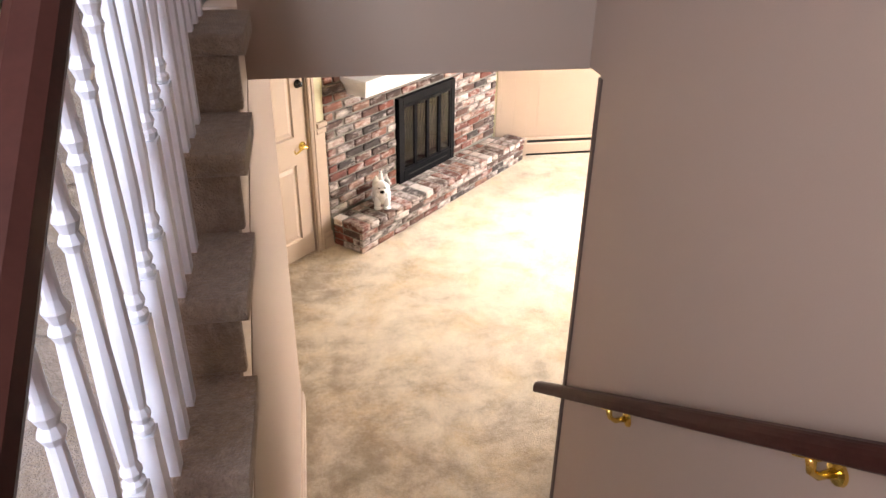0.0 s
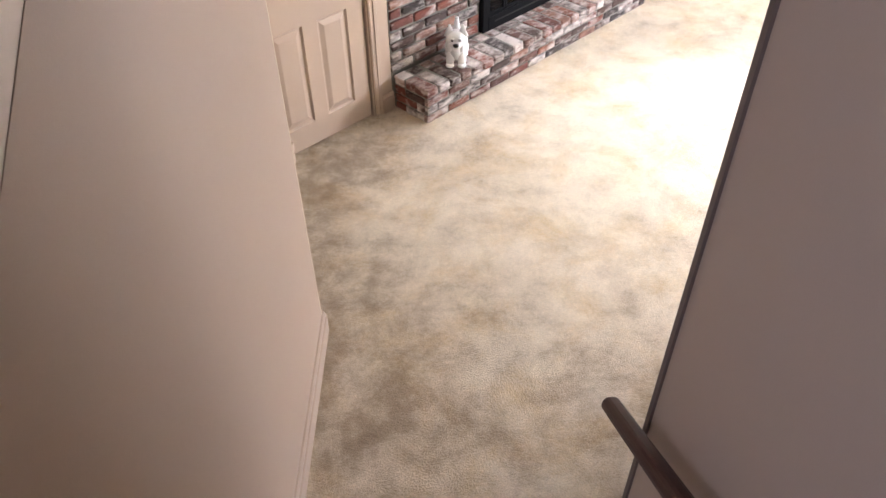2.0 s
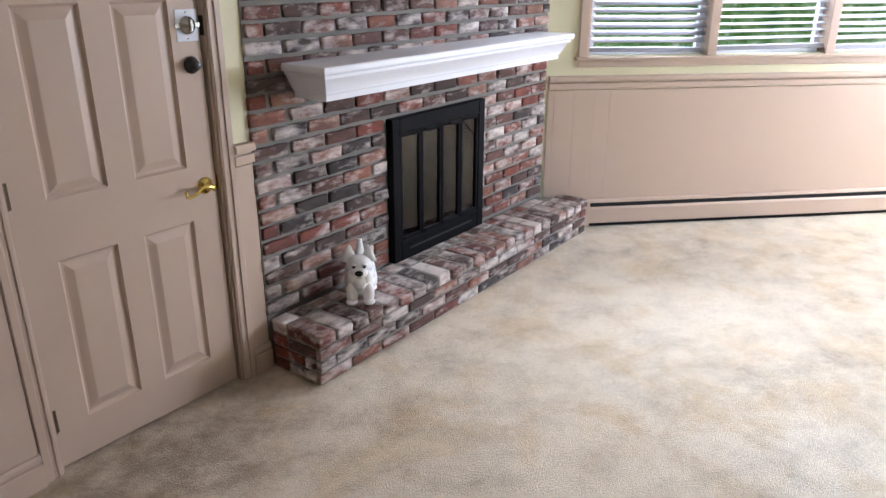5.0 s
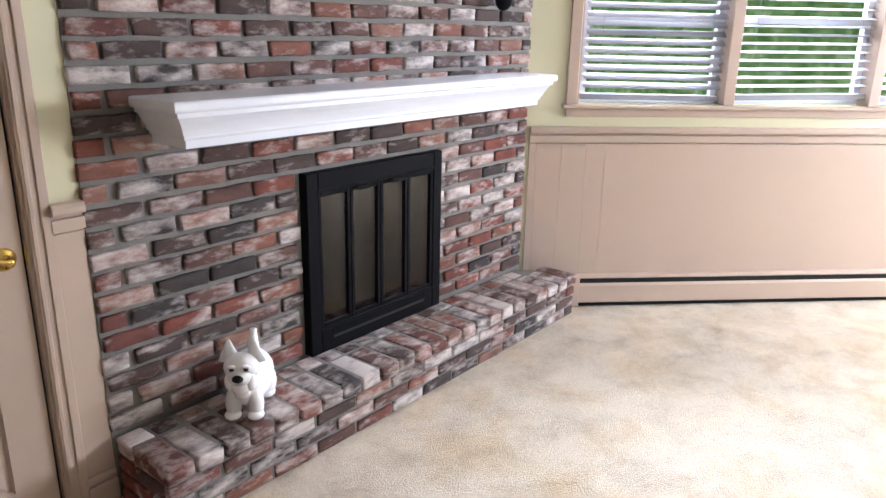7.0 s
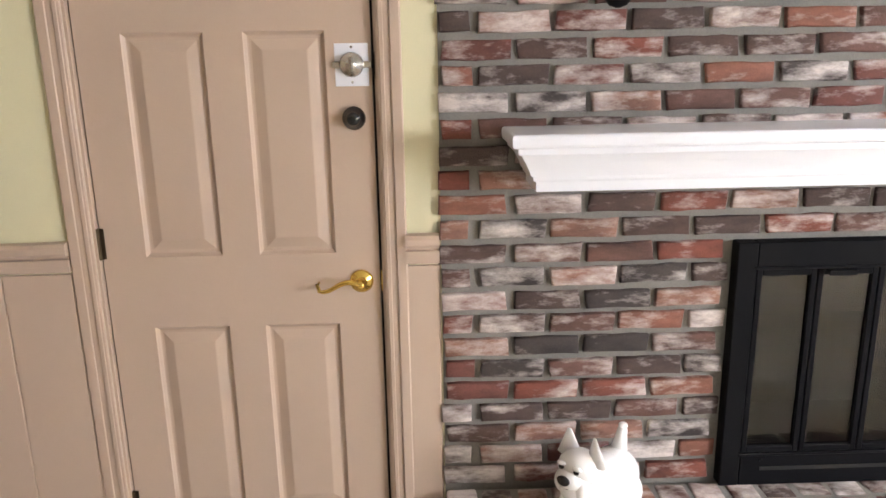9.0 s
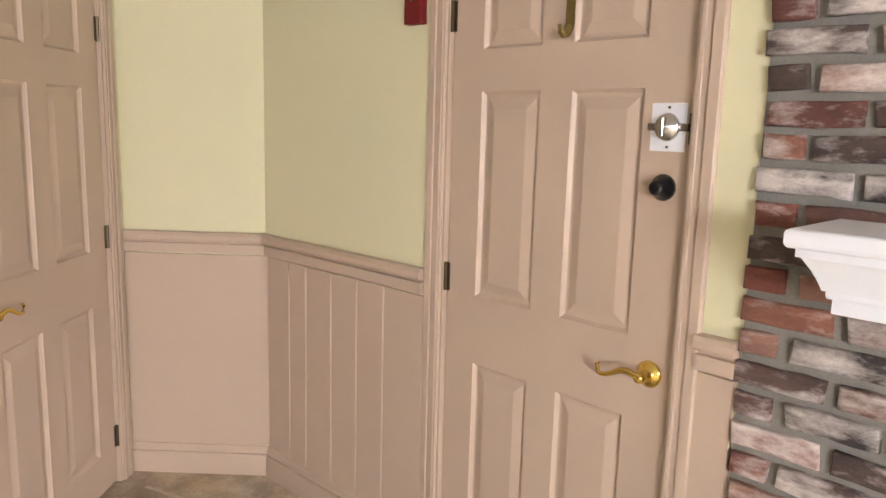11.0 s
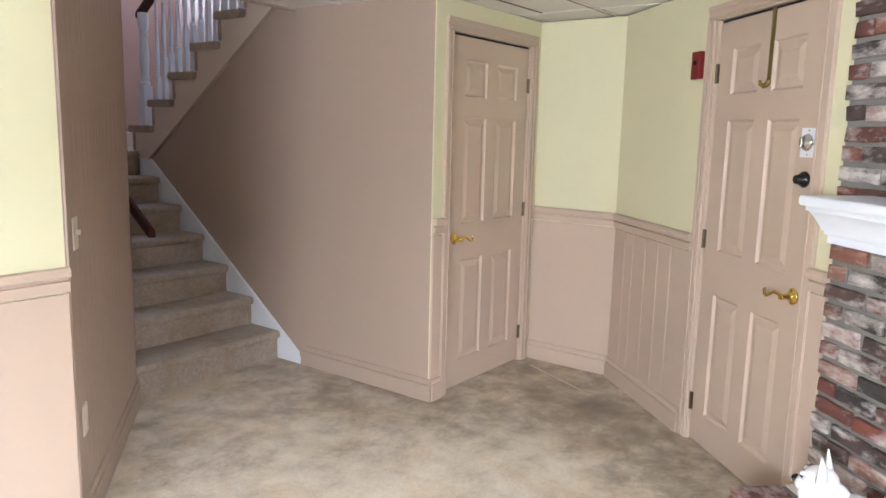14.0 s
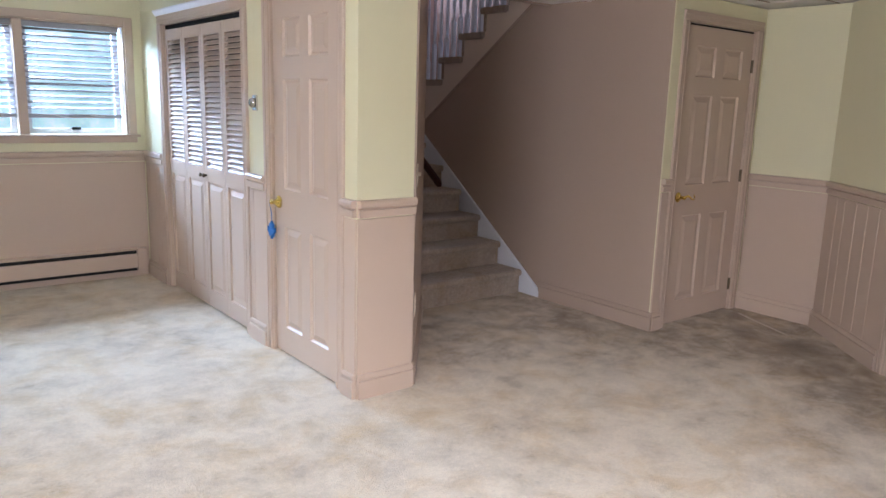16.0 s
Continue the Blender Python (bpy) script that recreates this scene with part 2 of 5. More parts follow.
def foliage_backdrop(name, greens, strength, scale):
    """Distance outside a window: sunlit leaves with light between them."""
    m = bpy.data.materials.new(name)
    m.use_nodes = True
    nt = m.node_tree
    out = nt.nodes["Material Output"]
    em = nt.nodes.new("ShaderNodeEmission")
    co = nt.nodes.new("ShaderNodeTexCoord").outputs["Object"]
    n = nt.nodes.new("ShaderNodeTexNoise")
    n.inputs["Scale"].default_value, n.inputs["Detail"].default_value, n.inputs["Roughness"].default_value = scale, 9, 0.75
    nt.links.new(co, n.inputs["Vector"])
    r = nt.nodes.new("ShaderNodeValToRGB")
    for i, (p, c) in enumerate(greens):
        e = r.color_ramp.elements[i] if i < 2 else r.color_ramp.elements.new(p)
        e.position, e.color = p, (*c, 1)
    nt.links.new(n.outputs["Fac"], r.inputs[0]), nt.links.new(r.outputs[0], em.inputs[0])
    em.inputs[1].default_value = strength
    nt.links.new(em.outputs[0], out.inputs[0])
    return m


M_YELLOW = mat("pale_yellow_wall_paint", (0.67, 0.635, 0.43), 0.6, var=0.03, scale=1.5, grain=0.03, gscale=260, bump=0.12)
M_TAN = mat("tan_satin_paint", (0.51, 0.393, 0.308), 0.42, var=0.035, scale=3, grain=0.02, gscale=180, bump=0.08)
# the trim's tan again, darkened: the stair walls' dimmer light is in the colour
M_TANSHADE = mat("shaded_tan_paint", (0.39, 0.292, 0.228), 0.55, var=0.04, scale=1.2, grain=0.03, gscale=300, bump=0.15)
M_PINKWALL = mat("rose_stairwell_paint", (0.56, 0.385, 0.325), 0.6, var=0.03, scale=1.2, grain=0.03, gscale=300, bump=0.15)
M_CREAM = mat("cream_stringer_paint", (0.66, 0.55, 0.46), 0.4, var=0.03, scale=5, grain=0.02, bump=0.05)
M_WHITE = mat("white_gloss_paint", (0.74, 0.76, 0.81), 0.3, var=0.02, scale=6, grain=0.01, bump=0.03)
M_CEIL = mat("white_ceiling_tile", (0.80, 0.78, 0.74), 0.9, var=0.03, scale=2, grain=0.06, gscale=140, bump=0.15)
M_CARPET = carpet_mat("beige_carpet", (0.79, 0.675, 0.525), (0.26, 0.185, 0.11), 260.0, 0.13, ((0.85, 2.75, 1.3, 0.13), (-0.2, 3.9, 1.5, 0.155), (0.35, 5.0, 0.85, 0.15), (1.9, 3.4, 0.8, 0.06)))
M_SEAM = carpet_mat("carpet_seam_pile", (0.62, 0.53, 0.42), (0.36, 0.29, 0.21), 260.0, 0.13)
M_STAIRC = carpet_mat("taupe_stair_carpet", (0.42, 0.338, 0.268), (0.20, 0.157, 0.12), 220, 0.4)
M_BRICK = brick_mat()
M_BRICKH = brick_mat("limed_hearth_brick", 0.24, 0.06)
M_MORTAR = mat("grey_mortar", (0.215, 0.205, 0.185), 0.95, var=0.18, scale=9, grain=0.2, gscale=200, bump=0.8)
M_IRON = mat("black_painted_metal", (0.006, 0.006, 0.007), 0.6, var=0.1, scale=8, grain=0.1, gscale=300, bump=0.05, spec=0.06)
def firebrick_mat(name):
    """Sooty firebrick in courses, with paler joints."""
    m = mat(name, (0.13, 0.11, 0.10), 0.9, var=0.5, scale=6, grain=0.3, gscale=60, bump=0.5)
    nt = m.node_tree
    bs = nt.nodes["Principled BSDF"]
    old = bs.inputs["Base Color"].links[0].from_socket
    tc, sep, com, bk = (nt.nodes.new(k) for k in ("ShaderNodeTexCoord", "ShaderNodeSeparateXYZ", "ShaderNodeCombineXYZ", "ShaderNodeTexBrick"))
    nt.links.new(tc.outputs["Object"], sep.inputs[0])
    nt.links.new(sep.outputs["Y"], com.inputs["X"]), nt.links.new(sep.outputs["Z"], com.inputs["Y"])
    nt.links.new(com.outputs[0], bk.inputs["Vector"])
    for key, v in (("Scale", 1.0), ("Mortar Size", 0.006), ("Brick Width", 0.22), ("Row Height", 0.07)):
        bk.inputs[key].default_value = v
    bk.inputs["Color1"].default_value, bk.inputs["Color2"].default_value = (1.5, 1.2, 1.1, 1), (0.6, 0.55, 0.55, 1)
    bk.inputs["Mortar"].default_value = (2.2, 2.2, 2.0, 1)
    mul = nt.nodes.new("ShaderNodeVectorMath"); mul.operation = "MULTIPLY"
    nt.links.new(old, mul.inputs[0]), nt.links.new(bk.outputs["Color"], mul.inputs[1]), nt.links.new(mul.outputs[0], bs.inputs["Base Color"])
    return m


M_BRASS = mat("polished_brass", (0.80, 0.58, 0.16), 0.16, 1.0, var=0.08, scale=30)
M_OLDBRASS = mat("dull_brass", (0.13, 0.10, 0.065), 0.4, 1.0, var=0.15, scale=30)
M_CHROME = mat("brushed_nickel", (0.55, 0.54, 0.52), 0.25, 1.0, var=0.1, scale=40)
M_RED = mat("red_enamel", (0.17, 0.008, 0.010), 0.55, var=0.1, scale=20)
M_DARKWOOD = mat("dark_stained_wood", (0.045, 0.014, 0.010), 0.45, spec=0.14, var=0.35, scale=14, grain=0.2, gscale=90, bump=0.1)
M_HOOK = mat("tarnished_brass_hook", (0.26, 0.19, 0.07), 0.45, 0.8, var=0.2, scale=30)
# white vinyl greyed down: the slats' backlit shade is in this colour
M_BLIND = mat("backlit_grey_blind", (0.32, 0.325, 0.345), 0.45, var=0.02, scale=10)
M_FIGURE = mat("white_glazed_ceramic", (0.86, 0.86, 0.86), 0.25, var=0.02, scale=20, grain=0.02, gscale=80, bump=0.1)
M_BLACK = mat("black_glaze", (0.008, 0.008, 0.009), 0.25)
M_BLUE = mat("blue_felt", (0.01, 0.13, 0.38), 0.8, var=0.2, scale=60)
M_PLATE = mat("almond_plastic", (0.70, 0.62, 0.52), 0.4, var=0.02, scale=20)
M_SOOT = firebrick_mat("sooty_firebrick")
M_GLASS = glass_mat("window_glass")
M_FPGLASS = glass_mat("smoked_fireplace_glass", (0.40, 0.41, 0.38), 0.02)
# near-black that paints the shade inside gaps and slots
M_GAPSHADE = mat("painted_gap_shade", (0.012, 0.011, 0.010), 0.9)
M_LEAVES = foliage_backdrop("leaves_outside", [(0.30, (0.02, 0.07, 0.02)), (0.46, (0.10, 0.30, 0.06)), (0.56, (0.35, 0.62, 0.25)), (0.68, (0.85, 0.95, 0.85))], 0.42, 5.0)
M_LEAVES2 = foliage_backdrop("pale_distance_outside", [(0.30, (0.25, 0.45, 0.48)), (0.48, (0.40, 0.66, 0.75)), (0.58, (0.6, 0.84, 1.0)), (0.70, (0.88, 0.95, 1.0))], 1.7, 2.0)

# ---------------------------------------------------------------- mesh helpers
def box(bm, x0, x1, y0, y1, z0, z1, m=None):
    vs = [bm.verts.new((x, y, z)) for z in (z0, z1) for y in (y0, y1) for x in (x0, x1)]
    if m is not None:
        for v in vs:
            v.co = m @ v.co
    for f in ((0, 2, 3, 1), (4, 5, 7, 6), (0, 1, 5, 4), (2, 6, 7, 3), (0, 4, 6, 2), (1, 3, 7, 5)):
        bm.faces.new([vs[i] for i in f])
    return vs


def boxes(*rows):
    bm = bmesh.new()
    for r in rows:
        box(bm, *r)
    return bm


def soft(bm, w, seg=2):
    bmesh.ops.bevel(bm, geom=list(bm.edges), offset=w, segments=seg, profile=0.6, affect="EDGES", clamp_overlap=True)
    return bm


def prism(poly, lo, hi, axis="x"):
    """A polygon of (p, q) extruded: axis x -> (t, p, q); axis y -> (p, t, q); axis z -> (p, q, t)."""
    bm = bmesh.new()
    mk = {"x": lambda p, q, t: (t, p, q), "y": lambda p, q, t: (p, t, q), "z": lambda p, q, t: (p, q, t)}[axis]
    a = [bm.verts.new(mk(p, q, lo)) for p, q in poly]
    b = [bm.verts.new(mk(p, q, hi)) for p, q in poly]
    n = len(poly)
    bm.faces.new(a[::-1]), bm.faces.new(b)
    for i in range(n):
        bm.faces.new((a[i], a[(i + 1) % n], b[(i + 1) % n], b[i]))
    bmesh.ops.recalc_face_normals(bm, faces=bm.faces)
    return bm


def lathe(profile, seg=14, bm=None, m=None):
    bm = bm or bmesh.new()
    rings = []
    for r, z in profile:
        ring = [bm.verts.new((r * math.cos(2 * math.pi * i / seg), r * math.sin(2 * math.pi * i / seg), z)) for i in range(seg)]
        rings.append(ring)
    for p, q in zip(rings, rings[1:]):
        for i in range(seg):
            bm.faces.new((p[i], p[(i + 1) % seg], q[(i + 1) % seg], q[i]))
    bm.faces.new(rings[0][::-1]), bm.faces.new(rings[-1])
    if m is not None:
        for ring in rings:
            for v in ring:
                v.co = m @ v.co
    return bm


def tube(path, r, seg=10, bm=None):
    """A round bar along a path of points."""
    bm = bm or bmesh.new()
    pts = [Vector(p) for p in path]
    rings = []
    for i, p in enumerate(pts):
        d = (pts[min(i + 1, len(pts) - 1)] - pts[max(i - 1, 0)]).normalized()
        u = d.cross(Vector((0, 0, 1)) if abs(d.z) < 0.9 else Vector((1, 0, 0))).normalized()
        v = d.cross(u)
        rr = r[i] if isinstance(r, (list, tuple)) else r
        rings.append([bm.verts.new(p + rr * (u * math.cos(2 * math.pi * k / seg) + v * math.sin(2 * math.pi * k / seg))) for k in range(seg)])
    for p, q in zip(rings, rings[1:]):
        for i in range(seg):
            bm.faces.new((p[i], p[(i + 1) % seg], q[(i + 1) % seg], q[i]))
    bm.faces.new(rings[0][::-1]), bm.faces.new(rings[-1])
    return bm


def to_mesh(name, bm, material, smooth=False):
    me = bpy.data.meshes.new(name)
    bm.normal_update()
    bm.to_mesh(me)
    bm.free()
    for mm in (material if isinstance(material, (list, tuple)) else (material,)):
        me.materials.append(mm)
    if smooth:
        for p in me.polygons:
            p.use_smooth = True
    return me


def part(name, bm, material, parent, label="", m=None, smooth=False):
    ob = new(name, to_mesh(name, bm, material, smooth))
    ob.parent = parent
    if m is not None:
        ob.matrix_basis = m
    if label:
        tagged(ob, label)
    return ob


def struct(name, bm, material, label, category, m=MB):
    ob = new(name, to_mesh(name, bm, material))
    ob.matrix_basis = m
    return tagged(ob, label, category, kind="structure")


def thing(name, m, label, category, group="", kind=""):
    ob = new(name)
    ob.empty_display_size = 0.05
    ob.matrix_basis = m
    return tagged(ob, label, category, group, kind)


I4 = Matrix.Identity(4)
FOOT0, FOOT1 = Vector((-0.581, 2.618)), Vector((-0.735, 3.990))      # wall at the foot of the stairs
FOOT_ANG = math.degrees(math.atan2(FOOT1.y - FOOT0.y, FOOT1.x - FOOT0.x))
CEIL = 2.205
TOP = 4.3
LAND = 1.309
XE = -3.413          # entry wall face
XN = -3.364           # entry wall face at the nook
XBR = -3.393         # brick face

# ---------------------------------------------------------------- setting
WY = 7.15
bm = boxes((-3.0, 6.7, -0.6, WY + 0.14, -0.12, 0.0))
floor = struct("floor", bm, M_CARPET, "worn beige wall-to-wall carpet with stains, darker by the stairs, nook and entry door", "floor")
SEAM0, SEAM1 = Vector((-2.928, 2.135)), Vector((-3.14, 2.725))
bm = soft(boxes((0, (SEAM1 - SEAM0).length, -0.007, 0.007, 0.0005, 0.006)), 0.002, 1)
struct("trim_carpet_seam", bm, M_SEAM, "pale raised seam in the carpet by the closet door", "carpet seam",
       pose(SEAM0.x, SEAM0.y, 0, 0, 0, math.degrees(math.atan2(SEAM1.y - SEAM0.y, SEAM1.x - SEAM0.x))))
# Wall with three-part window by the fireplace
W1 = (2.60, 5.17, 1.155, 2.06)
# opening of an unseen window, added to let light in from the east
W3 = (5.20, 6.90, 0.95, 2.06)
bm = boxes((2.20, W1[0], WY, WY + 0.14, 0, CEIL), (W1[0], W1[1], WY, WY + 0.14, 0, W1[2]), (W1[0], W1[1], WY, WY + 0.14, W1[3], CEIL),
           (W1[1], 6.70, WY, WY + 0.14, 0, CEIL))
struct("wall_north", bm, M_YELLOW, "pale yellow painted wall above tan wainscot", "wall")
struct("wall_east", boxes((6.55, 6.70, -0.04, W3[0], 0, CEIL), (6.55, 6.70, W3[0], W3[1], 0, W3[2]), (6.55, 6.70, W3[0], W3[1], W3[3], CEIL), (6.55, 6.70, W3[1], WY, 0, CEIL)), M_YELLOW, "plain pale yellow wall closing the room", "wall")
W2Y = 0.10
W2 = (2.77, 4.98, 1.165, 2.0)
bm = boxes((2.64, W2[0], W2Y - 0.14, W2Y, 0, CEIL), (W2[0], W2[1], W2Y - 0.14, W2Y, 0, W2[2]), (W2[0], W2[1], W2Y - 0.14, W2Y, W2[3], CEIL),
           (W2[1], 6.55, W2Y - 0.14, W2Y, 0, CEIL))
struct("wall_south", bm, M_YELLOW, "pale yellow wall with a wide window", "wall")
CX = 2.64
BF = (0.62, 2.04, 1.985)
D3 = (2.42, 3.16, 2.04)
bm = boxes((CX - 0.11, CX, W2Y - 0.14, BF[0], 0, CEIL), (CX - 0.11, CX, BF[0], BF[1], BF[2], CEIL), (CX - 0.11, CX, BF[1], D3[0], 0, CEIL),
           (CX - 0.11, CX, D3[0], D3[1], D3[2], CEIL), (CX - 0.11, CX, D3[1], 3.342, 0, CEIL), (2.305, CX - 0.11, 3.242, 3.342, 0, CEIL))
struct("wall_closets", bm, M_YELLOW, "pale yellow wall holding louvred closet and panel door", "wall")
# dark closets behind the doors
struct("wall_closet_back", boxes((CX - 0.75, CX - 0.70, W2Y - 0.14, 2.6, 0, CEIL)), M_TANSHADE, "plain closet back wall", "wall")
bm = prism([(FOOT0.x, FOOT0.y), (FOOT0.x + 0.09, FOOT0.y - 0.06), (-0.62, 4.02), (FOOT1.x, FOOT1.y)], 0, CEIL, "z")
struct("wall_stair_foot", bm, M_TANSHADE, "tan panelled wall at the foot of the stairs", "wall", I4)
struct("wall_handrail", boxes((1.44, 1.54, -0.55, 2.262, 0, TOP)), M_TANSHADE, "tan painted stair wall carrying the handrail", "wall")
# Wall below the upper flight
# tan moulding coloured dark brown, so its shaded side is painted in
struct("trim_corner", prism([(1.433, 2.244), (1.4405, 2.244), (1.4405, 2.262), (1.437, 2.268), (1.433, 2.265), (1.431, 2.258)], 0.0, CEIL - 0.002, "z"), mat("shaded_bead_tan", (0.115, 0.075, 0.06), 0.5, var=0.1, scale=8), "tan corner bead at the foot of the stairs, its shade painted in dark brown", "corner trim")
STEP_R, LOW_G, UP_G, UP_A = 0.187, 0.262, 0.268, 0.575
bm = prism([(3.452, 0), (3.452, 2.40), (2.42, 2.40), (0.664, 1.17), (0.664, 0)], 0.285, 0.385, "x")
struct("wall_under_stairs", bm, M_TANSHADE, "tan wall under the upper flight of stairs", "wall")
CY = 3.46
CD = (-0.605, 0.225, 2.04)
bm = boxes((-0.80, CD[0], CY - 0.1, CY, 0, CEIL), (CD[0], CD[1], CY - 0.1, CY, CD[2], CEIL), (CD[1], 0.283, CY - 0.1, CY, 0, CEIL), (0.283, 0.384, CY - 0.0075, CY, 0, CEIL))
struct("wall_closet_front", bm, M_YELLOW, "pale yellow wall around the under-stair closet door", "wall")
struct("wall_nook", boxes((-0.80, -0.722, CY, 4.20, 0, CEIL)), M_YELLOW, "short pale yellow wall above tan wainscot", "wall")
struct("wall_closet_far", boxes((-0.80, -0.70, -0.55, CY - 0.1, 0, TOP)), M_PINKWALL, "rose painted stairwell side wall", "wall")
ED = (3.335, 4.124, 2.04)
bm = prism([(XE, ED[0]), (XE - 0.14, ED[0]), (XE - 0.14, 2.30), (XN, 2.30)], 0, CEIL, "z")
for r in ((XE - 0.14, XE, ED[0], ED[1], ED[2], CEIL), (XE - 0.14, XE, ED[1], 5.12, 0, CEIL), (XE - 0.14, XE, 5.12, 5.93, 0, 0.23), (XE - 0.14, XE, 5.12, 5.93, 0.99, CEIL), (XE - 0.14, XE, 5.93, 6.95, 0, CEIL)):
    box(bm, *r)
struct("wall_entry", bm, M_YELLOW, "pale yellow wall with the entry door", "wall", I4)
# stairwell shell above the room
# the high opening is unseen, added as a place for the stair fill lamp
struct("wall_landing_back", boxes((-0.70, -0.5, -0.55, -0.45, 0, TOP), (-0.5, 0.4, -0.55, -0.45, 0, 2.85), (-0.5, 0.4, -0.55, -0.45, 3.9, TOP), (0.4, 1.44, -0.55, -0.45, 0, TOP)),
       M_PINKWALL, "rose painted wall behind the landing", "wall")
AH = 2.37
struct("wall_header", boxes((0.386, 1.44, AH - 0.004, AH + 0.025, CEIL - 0.002, TOP), (1.44, 1.60, 2.234, AH + 0.025, CEIL + 0.004, TOP)), M_TANSHADE, "tan header wall over the stair opening", "wall")
struct("wall_upper_end", boxes((-0.70, 0.385, 3.36, 3.44, CEIL + 0.06, TOP)), M_PINKWALL, "plain wall at the top of the stairs", "wall")
struct("wall_upper_side", boxes((0.385, 0.45, AH + 0.025, 3.36, 2.62, TOP)), M_PINKWALL, "plain wall beside the upper hall", "wall")
struct("ceiling_upper", boxes((-0.80, 1.54, -0.55, 3.44, TOP, TOP + 0.1)), M_WHITE, "white stairwell ceiling", "ceiling")
struct("landing", boxes((-0.70, 1.44, -0.45, 0.60, LAND - 0.2, LAND - 0.002)), M_STAIRC, "taupe carpeted stair landing", "floor")
struct("floor_upper", boxes((-0.70, 0.385, 2.50, 3.36, 2.42, 2.618)), M_STAIRC, "taupe carpeted upper hall floor", "floor")

# suspended ceiling: panels in a metal grid, a little uneven
bm = bmesh.new()
def ceil_field(x0, x1, y0, y1):
    rnd = random.Random(4)
    P = 0.61
    ix0, ix1, iy0, iy1 = math.floor((x0 - 0.18) / P), math.ceil((x1 - 0.18) / P), math.floor((y0 - 0.32) / P), math.ceil((y1 - 0.32) / P)
    for i in range(ix0, ix1):
        for j in range(iy0, iy1):
            a0, a1 = max(x0, 0.18 + i * P + 0.011), min(x1, 0.18 + (i + 1) * P - 0.011)
            c0, c1 = max(y0, 0.32 + j * P + 0.011), min(y1, 0.32 + (j + 1) * P - 0.011)
            if a1 - a0 < 0.02 or c1 - c0 < 0.02:
                continue
            vs = box(bm, a0, a1, c0, c1, CEIL + 0.006, CEIL + 0.02)
            for v in vs:
                v.co.z += rnd.uniform(-0.001, 0.006)
    for i in range(ix0, ix1 + 1):
        gx = 0.18 + i * P
        if x0 < gx < x1:
            box(bm, gx - 0.012, gx + 0.012, y0, y1, CEIL + 0.0, CEIL + 0.004)
    for j in range(iy0, iy1 + 1):
        gy = 0.32 + j * P
        if y0 < gy < y1:
            box(bm, x0, x1, gy - 0.012, gy + 0.012, CEIL + 0.001, CEIL + 0.0045)
    box(bm, x0, x1, y0, y1, CEIL + 0.03, CEIL + 0.10)
ceil_field(-3.0, 6.70, AH + 0.0, WY + 0.14)
ceil_field(1.54, 6.70, -0.2, AH)
struct("ceiling", bm, M_CEIL, "white suspended ceiling of square mineral panels", "ceiling")


M_STAIN = mat("brown_water_stain", (0.23, 0.16, 0.09), 0.9, var=0.4, scale=12)
for x0, x1, y in ((-0.70, -0.445, 3.962), (-0.41, 0.14, 3.966), (-0.40, 0.10, 3.64)):
    struct("trim_ceiling_seam", boxes((x0, x1, y - 0.004, y + 0.004, CEIL - 0.0015, CEIL + 0.003)), M_STAIN, "brown stained open seam beside a sagging ceiling panel", "ceiling seam")

# ---------------------------------------------------------------- trim runs
def run(name, prof, p0, p1, material, label, category="trim"):
    """A moulding with a profile of (out, z), from p0 to p1 in plan; out points to the left of the way."""
    p0, p1 = Vector(p0), Vector(p1)
    d = p1 - p0
    L = d.length
    d.normalize()
    ang = math.degrees(math.atan2(d.y, d.x))
    bm = prism([(o, z) for o, z in prof], 0, L, "x")
    return struct(name, bm, material, label, category, pose(p0.x, p0.y, 0, 0, 0, ang))


CHAIR = [(0.0, 0.950), (0.012, 0.950), (0.013, 0.953), (0.013, 0.986), (0.001, 0.988), (0.001, 0.997), (0.021, 0.999), (0.026, 1.005), (0.026, 1.021), (0.020, 1.032), (0.0, 1.034)]
BASE = [(0.0, 0.0), (0.017, 0.0), (0.017, 0.086), (0.014, 0.092), (0.006, 0.094), (0.006, 0.100), (0.013, 0.102), (0.013, 0.113), (0.007, 0.126), (0.0, 0.128)]
rnd = random.Random(11)


def wainscot(p0, p1, z0=0.0, z1=0.95, widths=(0.10, 0.21), g=0.0016, label="tan painted tongue-and-groove wainscot boards", material=None, thick=0.010):
    p0, p1 = Vector(p0), Vector(p1)
    d = p1 - p0
    L = d.length
    ang = math.degrees(math.atan2(d.y, d.x))
    root = thing("wainscot", pose(p0.x, p0.y, 0, 0, 0, ang), label, "panelling", kind="structure")
    part("backing", boxes((0, L, 0.0005, thick - 0.005, z0, z1)), material or M_TAN, root)
    x = 0.0
    while x < L - 0.01:
        w = min(rnd.uniform(*widths), L - x)
        if L > 3.5 and x == 0.0 and widths[0] > 0.3:
            w = L - 0.43
        elif L > 3.5 and widths[0] > 0.3:
            w = min(rnd.choice((0.05, 0.11, 0.14)), L - x)
        if L - x - w < 0.04:
            w = L - x
        vee = 0.003 if g > 0.001 else 0.0009
        bm = prism([(x + g, 0.001), (x + w - g, 0.001), (x + w - g, thick - vee), (x + w - 2 * g - 0.0006, thick), (x + 2 * g + 0.0006, thick), (x + g, thick - vee)], z0 + 0.001, z1 - 0.001, "z")
        part("board", bm, material or M_TAN, root)
        x += w
    return root


